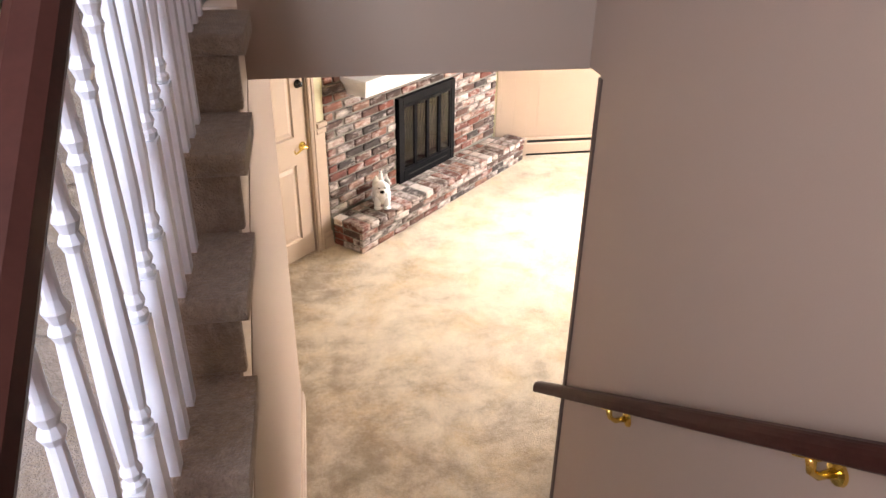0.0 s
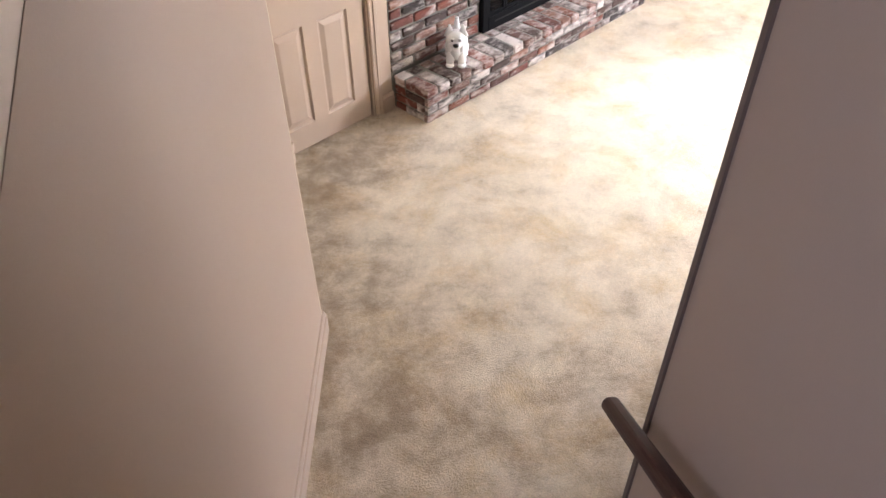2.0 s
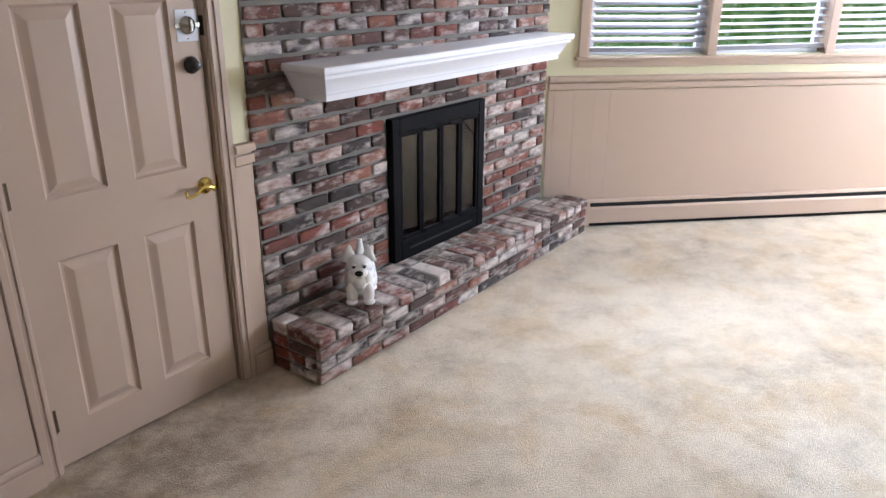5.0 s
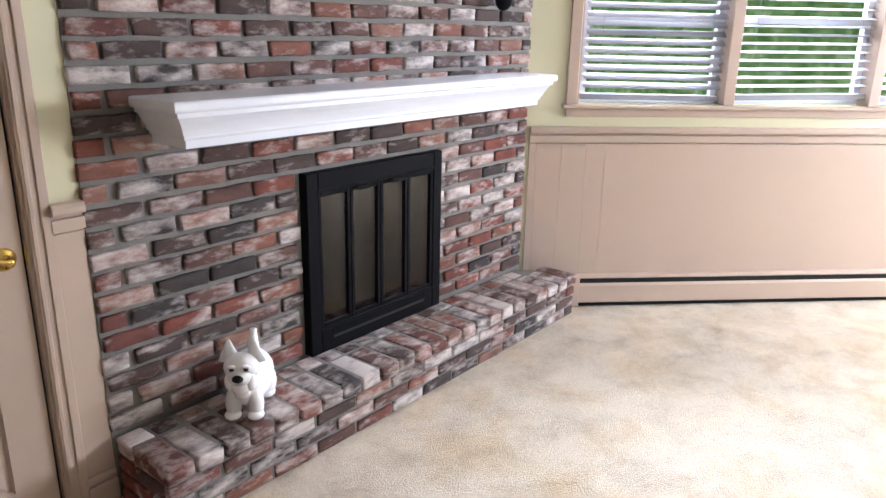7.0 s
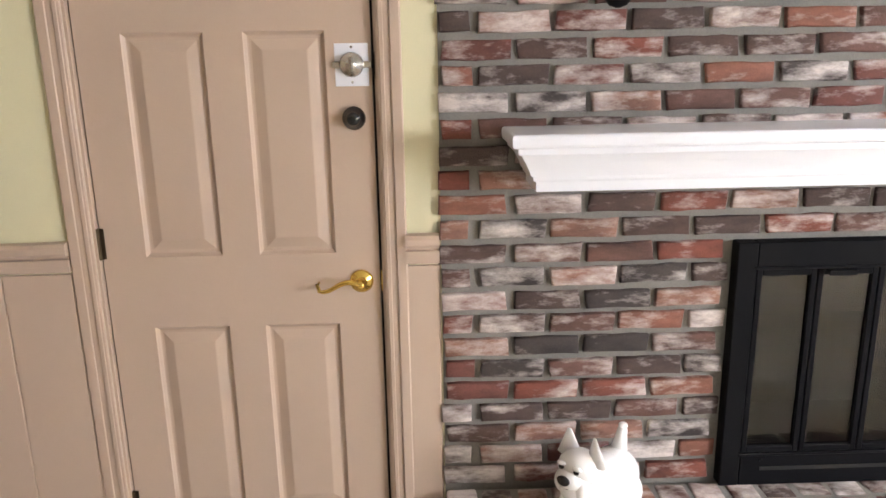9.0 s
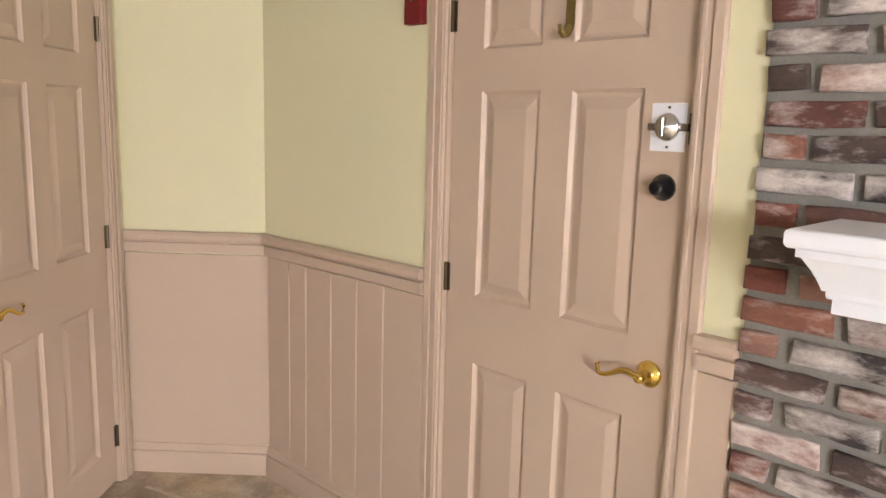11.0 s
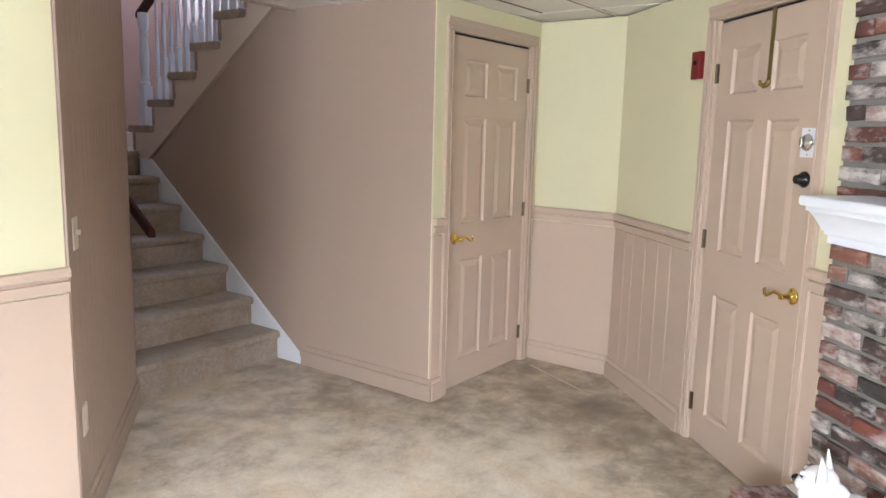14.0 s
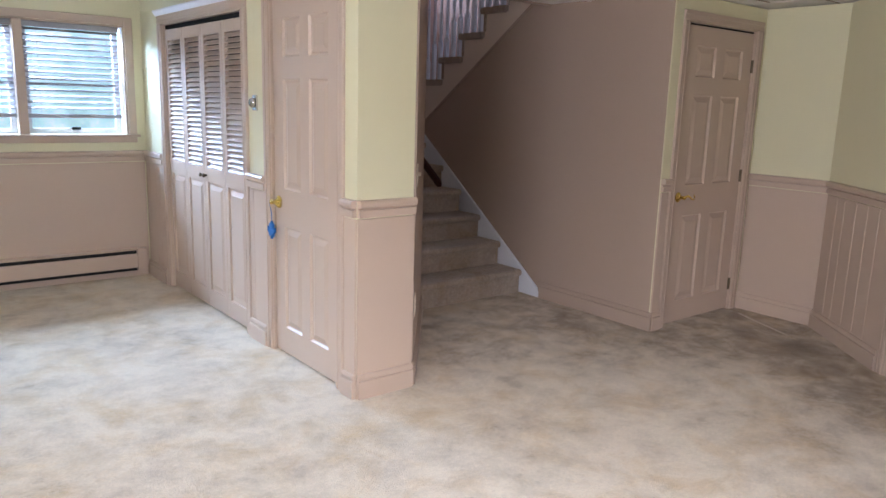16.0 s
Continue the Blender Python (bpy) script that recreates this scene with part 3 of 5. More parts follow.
RUNS = [  # plan points with the room to the left
    (W(0.298, CY), W(0.385, CY), 1, 1),
    (W(-0.722, 4.055), W(-0.722, CY), 2, 1),
    (Vector((XE + 0.0034, 3.262)), Vector((XN - 0.0035, 2.368)), 1, 1),
    (Vector((XE, 4.285)), Vector((XE, 4.190)), 1, 1),
    (W(6.55, WY), W(2.352, WY), 3, 0),
    (W(2.303, 3.342), W(CX, 3.342), 2, 1),
    (W(CX, 3.342), W(CX, D3[1] + 0.072), 1, 1),
    (W(CX, D3[0] - 0.072), W(CX, BF[1] + 0.085), 1, 1),
    (W(CX, BF[0] - 0.085), W(CX, W2Y), 1, 1),
    (W(2.66, W2Y), W(6.55, W2Y), 2, 0),
]
for i_run, (p0, p1, boards, skirt) in enumerate(RUNS):
    dz = -0.025 if i_run in (5, 6) else 0.0
    wainscot(p0, p1, 0.0, 0.942 + dz, (0.09, 0.20) if boards == 1 else (0.35, 0.8), 0.0016 if boards == 1 else 0.0003)
    run("trim_chair_rail", [(o + 0.010, z + dz) if o else (0.002, z + dz) for o, z in CHAIR], p0, p1, M_TAN, "tan painted chair rail moulding", "chair rail")
    if skirt:
        run("baseboard", [(o + 0.010, z) if o else (0.002, z) for o, z in BASE], p0, p1, M_TAN, "tan painted wooden baseboard", "baseboard")
run("baseboard", BASE, W(0.385, CY + 0.02), W(0.385, 2.425), M_TANSHADE, "tan painted wooden baseboard", "baseboard")
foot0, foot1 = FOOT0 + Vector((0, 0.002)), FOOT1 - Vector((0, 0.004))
wainscot(foot0, foot1, 0.0, CEIL - 0.003, (0.05, 0.11), 0.0012, "tan painted vertical board panelling from floor to ceiling", M_TANSHADE, 0.008)
run("baseboard", [(o + 0.008, z) if o else (0.002, z) for o, z in BASE], foot0, foot1, M_TANSHADE, "tan painted wooden baseboard", "baseboard")
run("baseboard", [(o, z + LAND) for o, z in BASE], W(-0.70, -0.45), W(1.44, -0.45), M_CREAM, "cream painted landing baseboard", "baseboard")


# ---------------------------------------------------------------- doors
def casing(root, w, h, cw=0.065, left=True, right=True, crown=False):
    """Door casing on the front face: legs and a head, each with a stepped moulded face. Local: x along, front is -y."""
    def leg(x0, x1, z0, z1, inner, head=False):
        b = bmesh.new()
        box(b, x0, x1, -0.012, 0.0, z0, z1)
        if head:
            box(b, x0 + 0.002, x1 - 0.002, -0.018, -0.012, z0 + cw * 0.55, z1 - 0.002)
            box(b, x0 + 0.002, x1 - 0.002, -0.016, -0.012, z0 + 0.006, z0 + cw * 0.3)
        else:
            lo, hi = (x0 + 0.002, x0 + cw * 0.45) if inner > 0 else (x1 - cw * 0.45, x1 - 0.002)
            box(b, lo, hi, -0.018, -0.012, z0, z1 - 0.002)
            lo, hi = (x1 - cw * 0.3, x1 - 0.006) if inner > 0 else (x0 + 0.006, x0 + cw * 0.3)
            box(b, lo, hi, -0.016, -0.012, z0, z1 - 0.002)
        return soft(b, 0.0025, 1)
    if left:
        part("casing", leg(-0.006 - cw, -0.006, 0.0, h + 0.006, 1), M_TAN, root)
    if right:
        part("casing", leg(w + 0.006, w + 0.006 + cw, 0.0, h + 0.006, -1), M_TAN, root)
    part("casing", leg(-0.006 - cw, w + 0.006 + cw, h + 0.0065, h + 0.006 + cw, 0, True), M_TAN, root)
    if crown:
        part("crown", prism([(-0.019, h + cw - 0.01), (-0.04, h + cw + 0.02), (-0.04, h + cw + 0.03), (0, h + cw + 0.03), (0, h + cw - 0.01)], -0.02 - cw, w + 0.02 + cw, "x"), M_WHITE, root, "white painted crown strip")
    # jamb lining and stop
    part("jamb", boxes((-0.006, 0.0015, -0.001, 0.12, 0, h + 0.004), (w - 0.0015, w + 0.006, -0.001, 0.12, 0, h + 0.004), (0.0015, w - 0.0015, -0.001, 0.12, h - 0.001, h + 0.0055)), M_TAN, root)
    # dark sheet behind the leaf, painting the shade of its gap
    part("gap", boxes((0.001, w - 0.001, 0.066, 0.07, 0, h - 0.001)), M_GAPSHADE, root, "dark sheet painted as shade in the gap round the door")


def panel_door(root, w, h, hinge_right, hinge_material, depth=0.014):
    """A six-panel moulded door leaf, front at y = depth behind the casing plane."""
    g = 0.0065
    x0, x1, z0, z1 = (0.010, w - g, 0.012, h - 0.014) if hinge_right else (g, w - 0.010, 0.012, h - 0.014)
    W_ = x1 - x0
    st, mid = 0.125 * W_ / 0.8, 0.107 * W_ / 0.8
    pw = (W_ - 2 * st - mid) / 2
    cols = [(x0 + st, x0 + st + pw), (x1 - st - pw, x1 - st)]
    rows = [(0.165, 0.768), (0.978, 1.582), (1.700, 1.902)]
    y = depth
    b = bmesh.new()
    box(b, x0, x1, y + 0.0135, y + 0.044, z0, z1)
    for a0, a1 in ((x0, cols[0][0]), (cols[0][1], cols[1][0]), (cols[1][1], x1)):
        box(b, a0, a1, y, y + 0.0135, z0, z1)
    zs = [z0] + [v for r in rows for v in r] + [z1]
    for c0, c1 in cols:
        for k in range(0, len(zs), 2):
            box(b, c0, c1, y, y + 0.0135, zs[k], zs[k + 1])
    slab = part("slab", b, M_TAN, root, "tan painted six-panel door leaf")
    # thin dark strips that paint shade into the gap round the leaf
    part("shade_strip", boxes((0.0018, w - 0.0018, y + 0.009, y + 0.012, z1 + 0.0005, h - 0.0015), (0.0018, x0 - 0.0005, y + 0.009, y + 0.012, 0.012, z1), (x1 + 0.0005, w - 0.0018, y + 0.009, y + 0.012, 0.012, z1)), M_GAPSHADE, root, "dark strips painted as shade in the gap round the leaf")
    for c0, c1 in cols:
        for r0, r1 in rows:
            # moulded panel: slope down from the frame, groove, then a raised field
            b = bmesh.new()
            levels = [(0.0, 0.0004), (0.002, 0.004), (0.009, 0.0115), (0.013, 0.0122), (0.019, 0.0118), (0.046, 0.0030), (0.049, 0.0025)]
            loops = []
            for inset, dy in levels:
                loops.append([b.verts.new((px, y + dy, pz)) for px, pz in ((c0 + inset, r0 + inset), (c1 - inset, r0 + inset), (c1 - inset, r1 - inset), (c0 + inset, r1 - inset))])
            for p, q in zip(loops, loops[1:]):
                for i in range(4):
                    b.faces.new((p[i], p[(i + 1) % 4], q[(i + 1) % 4], q[i]))
            b.faces.new(loops[-1])
            part("panel", b, M_TAN, slab)
    hx = w - 0.002 if hinge_right else 0.002
    for hz in (0.20, 1.02, 1.80):
        b = lathe([(0.0065, hz - 0.045), (0.0065, hz + 0.045)], 8, None, pose(hx, y - 0.006, 0))
        box(b, hx - 0.016, hx + 0.016, y - 0.003, y - 0.0005, hz - 0.044, hz + 0.044)
        part("hinge", b, hinge_material, root, "worn brass hinge")
    return slab


def lever(root, x, z, y, way, material, label):
    """Rose, neck and a curled lever that points along way (+1 or -1)."""
    m = pose(x, y, z, 90)
    b = lathe([(0.033, 0.0), (0.034, 0.004), (0.028, 0.009), (0.018, 0.013), (0.013, 0.018), (0.011, 0.045), (0.013, 0.052), (0.010, 0.058)], 20, None, m)
    h = part("handle", b, material, root, label, smooth=True)
    pts, rad = [], []
    for k in range(13):
        s = k / 12
        pts.append((x + way * (0.115 * s), y - 0.050 - 0.004 * math.sin(s * 3.1), z + 0.012 * math.sin(s * 5.2) - 0.004 * s))
        rad.append(0.0085 - 0.003 * s)
    pts += [(x + way * 0.120, y - 0.05, z + 0.006), (x + way * 0.113, y - 0.05, z + 0.012)]
    rad += [0.0055, 0.004]
    part("lever", tube(pts, rad, 8), material, h, smooth=True)
    return h


# entry door
MD1 = pose(XE, ED[0], 0, 0, 0, 90)
w1 = ED[1] - ED[0]
door_1 = thing("door_1", MD1, "closed tan six-panel entry door with brass lever and two deadbolts", "door", kind="structure")
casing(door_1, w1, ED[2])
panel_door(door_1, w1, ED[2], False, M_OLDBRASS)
KX = w1 - 0.062
lever(door_1, KX, 0.895, 0.014, -1, M_BRASS, "polished brass lever handle")
part("latch_plate", boxes((w1 - 0.006, w1 - 0.002, 0.008, 0.016, 0.865, 0.925)), M_BRASS, door_1, "brass latch plate")
bolt = part("deadbolt", lathe([(0.031, 0.0), (0.032, 0.006), (0.029, 0.013), (0.021, 0.022), (0.018, 0.036), (0.016, 0.042), (0.010, 0.044)], 20, None, pose(KX, 0.014, 1.353, 90)), M_BLACK, door_1, "black round deadbolt", smooth=True)
plate = part("lock_plate", soft(boxes((KX - 0.045, KX + 0.045, 0.0115, 0.0138, 1.437, 1.548)), 0.001, 1), M_WHITE, door_1, "white square lock plate")
part("thumb_turn", lathe([(0.031, 0.0), (0.033, 0.005), (0.029, 0.012), (0.018, 0.015), (0.015, 0.022)], 20, None, pose(KX, 0.0115, 1.493, 90)), M_CHROME, plate, "nickel thumb-turn deadbolt", smooth=True)
part("thumb_bar", soft(boxes((KX - 0.005, KX + 0.005, -0.022, -0.006, 1.472, 1.514)), 0.002, 1), M_CHROME, plate)
part("bolt_case", soft(boxes((KX - 0.052, KX + 0.054, 0.006, 0.0113, 1.484, 1.502)), 0.002, 1), M_CHROME, plate)
for dz in (1.447, 1.538):
    part("screw", lathe([(0.004, 0), (0.003, 0.0015)], 8, None, pose(KX, 0.0115, dz, 90)), M_CHROME, plate)
# dark strip beside the lock, painting the shade of a slot
part("shade_strip", boxes((w1 - 0.003, w1 + 0.001, -0.001, 0.02, 1.455, 1.525)), M_GAPSHADE, door_1, "dark strip painted as the shade of a strike slot")
# over-door hook
hook = thing("door_hook", MD1, "tarnished brass over-door hook hanging on the entry door", "hook")
hx = 0.43
part("strap", boxes((hx - 0.013, hx + 0.013, 0.0095, 0.0125, 1.735, 2.034)), M_HOOK, hook)
part("hook", tube([(hx, 0.011, 1.74), (hx, 0.0, 1.722), (hx, -0.014, 1.718), (hx, -0.026, 1.726), (hx, -0.03, 1.742)], [0.012, 0.011, 0.010, 0.009, 0.007], 8), M_HOOK, hook)
# red pull box on the wall beside the entry door
alarm = thing("alarm_box", pose(XE + 0.0065, 3.205, 1.848, 0, 0, 92.7), "small red enamelled box fixed beside the entry door", "alarm box")
part("body", soft(boxes((-0.036, 0.036, -0.03, -0.001, -0.065, 0.065)), 0.004), M_RED, alarm)
part("button", lathe([(0.011, 0), (0.011, 0.006)], 12, None, pose(0, -0.03, 0.012, 90)), M_BLACK, alarm, "dark round button")

# under-stair closet door
MD2 = MB @ pose(CD[1], CY, 0, 0, 0, 180)
w2 = CD[1] - CD[0]
door_2 = thing("door_2", MD2, "closed tan six-panel closet door under the stairs", "door", kind="structure")
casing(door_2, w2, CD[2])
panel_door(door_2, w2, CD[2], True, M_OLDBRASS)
lever(door_2, 0.066, 0.90, 0.014, 1, M_BRASS, "polished brass lever handle")

# panel door beside the louvred closet
MD3 = MB @ pose(CX, D3[0], 0, 0, 0, 90)
w3 = D3[1] - D3[0]
door_3 = thing("door_3", MD3, "closed tan six-panel door with brass knob", "door", kind="structure")
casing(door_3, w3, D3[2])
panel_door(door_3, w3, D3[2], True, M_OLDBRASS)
lever(door_3, 0.062, 0.90, 0.014, 1, M_BRASS, "polished brass lever handle")
orn = thing("door_hanger", MD3 @ pose(0.062, -0.036, 0.74), "blue felt maple leaf ornament hanging from a door handle", "ornament")
half = [(0.006, -0.052), (0.005, -0.034), (0.026, -0.038), (0.022, -0.026), (0.046, -0.006), (0.040, 0.000), (0.044, 0.018), (0.030, 0.014), (0.018, 0.006), (0.024, 0.036), (0.014, 0.032)]
star = half + [(0.0, 0.054)] + [(-p, q) for p, q in half[::-1]]
part("pad", soft(prism(star, -0.008, 0.008, "y"), 0.003), M_BLUE, orn)
part("cord", tube([(0, 0, 0.05), (0.004, 0.0, 0.10), (0.0, -0.012, 0.152), (-0.004, 0.0, 0.10), (0, 0, 0.05)], 0.0018, 6), M_BLUE, orn)

# louvred bifold closet
MD4 = MB @ pose(CX, BF[0], 0, 0, 0, 90)
w4, h4 = BF[1] - BF[0], BF[2]
door_4 = thing("door_4", MD4, "tan bifold closet doors, louvred above and panelled below", "bifold door", kind="structure")
casing(door_4, w4, h4, 0.075, crown=True)
lw = w4 / 4
for k in range(4):
    x0, x1 = k * lw + 0.003, (k + 1) * lw - 0.003
    z0, z1 = 0.015, h4 - 0.035
    sw, y0, y1 = 0.042, 0.018, 0.046
    b = boxes((x0, x0 + sw, y0, y1, z0, z1), (x1 - sw, x1, y0, y1, z0, z1), (x0 + sw, x1 - sw, y0, y1, z0, z0 + 0.12), (x0 + sw, x1 - sw, y0, y1, 0.90, 1.0), (x0 + sw, x1 - sw, y0, y1, z1 - 0.075, z1))
    leaf = part("leaf", soft(b, 0.0015, 1), M_TAN, door_4, "tan painted louvred leaf")
    pz0, pz1 = z0 + 0.12, 0.90
    b = bmesh.new()
    loops = []
    for inset, dy in ((0, 0.012), (0.018, 0.012), (0.045, 0.003), (0.047, 0.002)):
        loops.append([b.verts.new((px, y0 + dy, pz)) for px, pz in ((x0 + sw + inset, pz0 + inset), (x1 - sw - inset, pz0 + inset), (x1 - sw - inset, pz1 - inset), (x0 + sw + inset, pz1 - inset))])
    for p, q in zip(loops, loops[1:]):
        for i in range(4):
            b.faces.new((p[i], p[(i + 1) % 4], q[(i + 1) % 4], q[i]))
    b.faces.new(loops[-1])
    part("panel", b, M_TAN, leaf)
    nz = 26
    for j in range(nz):
        zc = 1.0 + (z1 - 0.075 - 1.0) * (j + 0.5) / nz
        part("slat", boxes((x0 + sw, x1 - sw, -0.0028, 0.0028, -0.0185, 0.0185)), M_TAN, leaf, m=pose(0, (y0 + y1) / 2, zc, -44))
    if k in (1, 2):
        kx = x1 - 0.03 if k == 1 else x0 + 0.03
        kx = x0 + 0.025 if k == 2 else kx
        part("knob", lathe([(0.007, 0), (0.006, 0.012), (0.014, 0.018), (0.014, 0.026), (0.008, 0.03)], 12, None, pose(kx, y0, 0.945, 90)), M_OLDBRASS, leaf, "small dull brass knob", smooth=True)
part("track", boxes((0.005, w4 - 0.005, 0.02, 0.05, h4 - 0.028, h4 - 0.004)), M_IRON, door_4, "dark steel top track")

# doorbell chime or thermostat on the wall between the two closets
stat = thing("thermostat", MB @ pose(CX, 2.225, 1.45, 0, 0, 90), "small round nickel thermostat on the wall", "thermostat")
part("base", soft(boxes((-0.03, 0.03, -0.012, -0.001, -0.045, 0.045)), 0.003, 1), M_CHROME, stat)
part("dial", lathe([(0.028, 0), (0.028, 0.018), (0.022, 0.026)], 18, None, pose(0, -0.012, 0, 90)), M_CHROME, stat, smooth=True)

# light switch and socket on the panelled wall
sw_p = FOOT1.lerp(FOOT0, 0.075)
sw_m = pose(sw_p.x - 0.0085, sw_p.y, 1.11, 0, 0, FOOT_ANG + 180)
switch = thing("light_switch", sw_m, "almond plastic light switch on the panelled wall", "switch")
part("plate", soft(boxes((-0.036, 0.036, -0.006, -0.0005, -0.058, 0.058)), 0.002, 1), M_PLATE, switch)
part("toggle", soft(boxes((-0.005, 0.005, -0.022, -0.006, -0.004, 0.014)), 0.0015, 1), M_PLATE, switch)
sock = thing("wall_socket", pose(sw_p.x - 0.0085, sw_p.y, 0.415, 0, 0, FOOT_ANG + 180), "almond plastic wall socket near the floor", "socket")
part("plate", soft(boxes((-0.036, 0.036, -0.006, -0.0005, -0.058, 0.058)), 0.002, 1), M_PLATE, sock)
for dz in (-0.022, 0.022):
    part("outlet", lathe([(0.017, 0), (0.016, 0.0025)], 14, None, pose(0, -0.006, dz, 90)), M_PLATE, sock)

# ---------------------------------------------------------------- stairs
def step_mesh(x0, x1, tip, going, rise, z, back, way):
    """One carpeted step: rounded nosing at tip, riser set back below it. way: +1 climbs towards +y, -1 towards -y."""
    r = 0.02
    pr = [(0.028, -rise), (0.028, -0.052)]
    for k in range(9):
        t = -math.pi / 2 - math.pi * k / 8
        pr.append((r + r * math.cos(t), -0.026 + 0.026 * math.sin(t)))
    pr += [(going + 0.03, 0.0), (going + 0.03, -rise)]
    b = prism([(tip + way * p, z + q) for p, q in pr], x0, x1, "x")
    return b


stairs_1 = thing("stairs_1", MB, "taupe carpeted lower flight of stairs", "stairs", kind="structure")
for k in range(1, 8):
    tip = 2.24 - LOW_G * (k - 1)
    part("step", step_mesh(0.402, 1.438, tip, LOW_G, STEP_R, STEP_R * k, 0, -1), M_STAIRC, stairs_1)
stairs_2 = thing("stairs_2", MB, "taupe carpeted upper flight of stairs", "stairs", kind="structure")
for k in range(1, 7):
    tip = UP_A + UP_G * (k - 1)
    b = step_mesh(-0.698, 0.400, tip, UP_G, STEP_R, LAND + STEP_R * k, 0, 1)
    part("step", b, M_STAIRC, stairs_2)
    b = step_mesh(0.30, 0.434, tip - 0.001, UP_G - 0.012, 0.053, LAND + STEP_R * k + 0.001, 0, 1)
    ends = [e for e in b.edges if all(abs(v.co.x - 0.434) < 1e-5 for v in e.verts)]
    bmesh.ops.bevel(b, geom=ends, offset=0.015, segments=3, profile=0.5, affect="EDGES", clamp_overlap=True)
    part("carpet_edge", b, M_STAIRC, stairs_2)
    part("carpet_edge", soft(boxes((0.30, 0.416, tip + 0.024, tip + 0.050, LAND + STEP_R * (k - 1) + 0.002, LAND + STEP_R * k - 0.05)), 0.010, 2), M_STAIRC, stairs_2)
# skirt board of the lower flight and stringer of the upper flight
skirt = [(2.435, 0.0), (2.435, 0.05), (2.40, 0.085), (0.80, 1.262), (0.664, 1.262), (0.664, 1.10), (2.17, 0.0)]
struct("trim_skirt", soft(prism(skirt, 0.386, 0.404, "x"), 0.003, 1), M_WHITE, "white painted skirt board beside the lower flight", "skirt board")
sl = STEP_R / UP_G
zz = [(0.60, 1.252), (0.60, LAND + STEP_R - 0.05)]
for k in range(1, 7):
    a0 = UP_A + UP_G * (k - 1) + 0.035
    zz += [(a0, LAND + STEP_R * k - 0.045), (a0 + UP_G, LAND + STEP_R * k - 0.045)]
a_end = zz[-1][0]
zz += [(a_end, 1.252 + sl * (a_end - 0.80)), (0.80, 1.252)]
struct("trim_stringer", prism(zz, 0.386, 0.405, "x"), M_CREAM, "cream painted notched stringer of the upper flight", "stringer")
edge = [(0.795, 1.243), (a_end, 1.243 + sl * (a_end - 0.795)), (a_end, 1.254 + sl * (a_end - 0.795)), (0.795, 1.254)]
struct("trim_stringer_edge", prism(edge, 0.386, 0.407, "x"), M_TANSHADE, "tan moulding along the stringer", "trim")

# balustrade of the upper flight
rail = thing("stair_railing", MB, "white turned balusters under a dark wooden handrail", "railing")


def turned(h):
    """White baluster: square foot and head with turned beads between."""
    f = 0.38 * h
    p = [(0.012, f), (0.017, f + 0.006), (0.017, f + 0.014), (0.011, f + 0.02), (0.016, f + 0.034), (0.011, f + 0.048), (0.013, f + 0.06), (0.0165, f + 0.15), (0.014, f + 0.25),
         (0.010, h - 0.17), (0.015, h - 0.158), (0.010, h - 0.146), (0.016, h - 0.13), (0.010, h - 0.115), (0.0085, h)]
    b = lathe(p, 10)
    box(b, -0.016, 0.016, -0.016, 0.016, 0.0, f)
    return b


def rail_z(a):
    return 2.44 + 0.698 * (a - 0.75)


BX = 0.305
for k in range(1, 7):
    for da in (0.045, 0.134, 0.223):
        a = UP_A + UP_G * (k - 1) + da
        z0 = LAND + STEP_R * k
        if k == 1 and da < 0.14:
            continue
        part("baluster", turned(rail_z(a) - 0.03 - z0), M_WHITE, rail, "white painted turned baluster", pose(BX, a, z0 - 0.002), smooth=False)
na = UP_A + 0.05
nh = rail_z(na) - (LAND + STEP_R) - 0.02
p = [(0.028, 0.30), (0.036, 0.31), (0.036, 0.325), (0.026, 0.335), (0.034, 0.36), (0.026, 0.385), (0.029, 0.41), (0.036, 0.50), (0.028, 0.66), (0.035, 0.68), (0.026, 0.70), (0.034, nh - 0.12), (0.04, nh - 0.08), (0.04, nh)]
b = lathe(p, 14)
box(b, -0.036, 0.036, -0.036, 0.036, 0.0, 0.30)
part("newel", b, M_WHITE, rail, "white turned newel post", pose(BX, na, LAND + STEP_R - 0.002))
hr = [(-0.028, -0.026), (0.028, -0.026), (0.033, -0.004), (0.028, 0.02), (0.014, 0.033), (-0.014, 0.033), (-0.028, 0.02), (-0.033, -0.004)]


def sloped_bar(section, x, a0, z0, a1, z1):
    b = bmesh.new()
    r0 = [b.verts.new((x + p, a0, z0 + q)) for p, q in section]
    r1 = [b.verts.new((x + p, a1, z1 + q)) for p, q in section]
    n = len(section)
    b.faces.new(r0[::-1]), b.faces.new(r1)
    for i in range(n):
        b.faces.new((r0[i], r0[(i + 1) % n], r1[(i + 1) % n], r1[i]))
    bmesh.ops.recalc_face_normals(b, faces=b.faces)
    return b


part("handrail", sloped_bar(hr, BX, na - 0.05, rail_z(na - 0.05), 2.35, rail_z(2.35)), M_DARKWOOD, rail, "dark reddish wooden handrail")

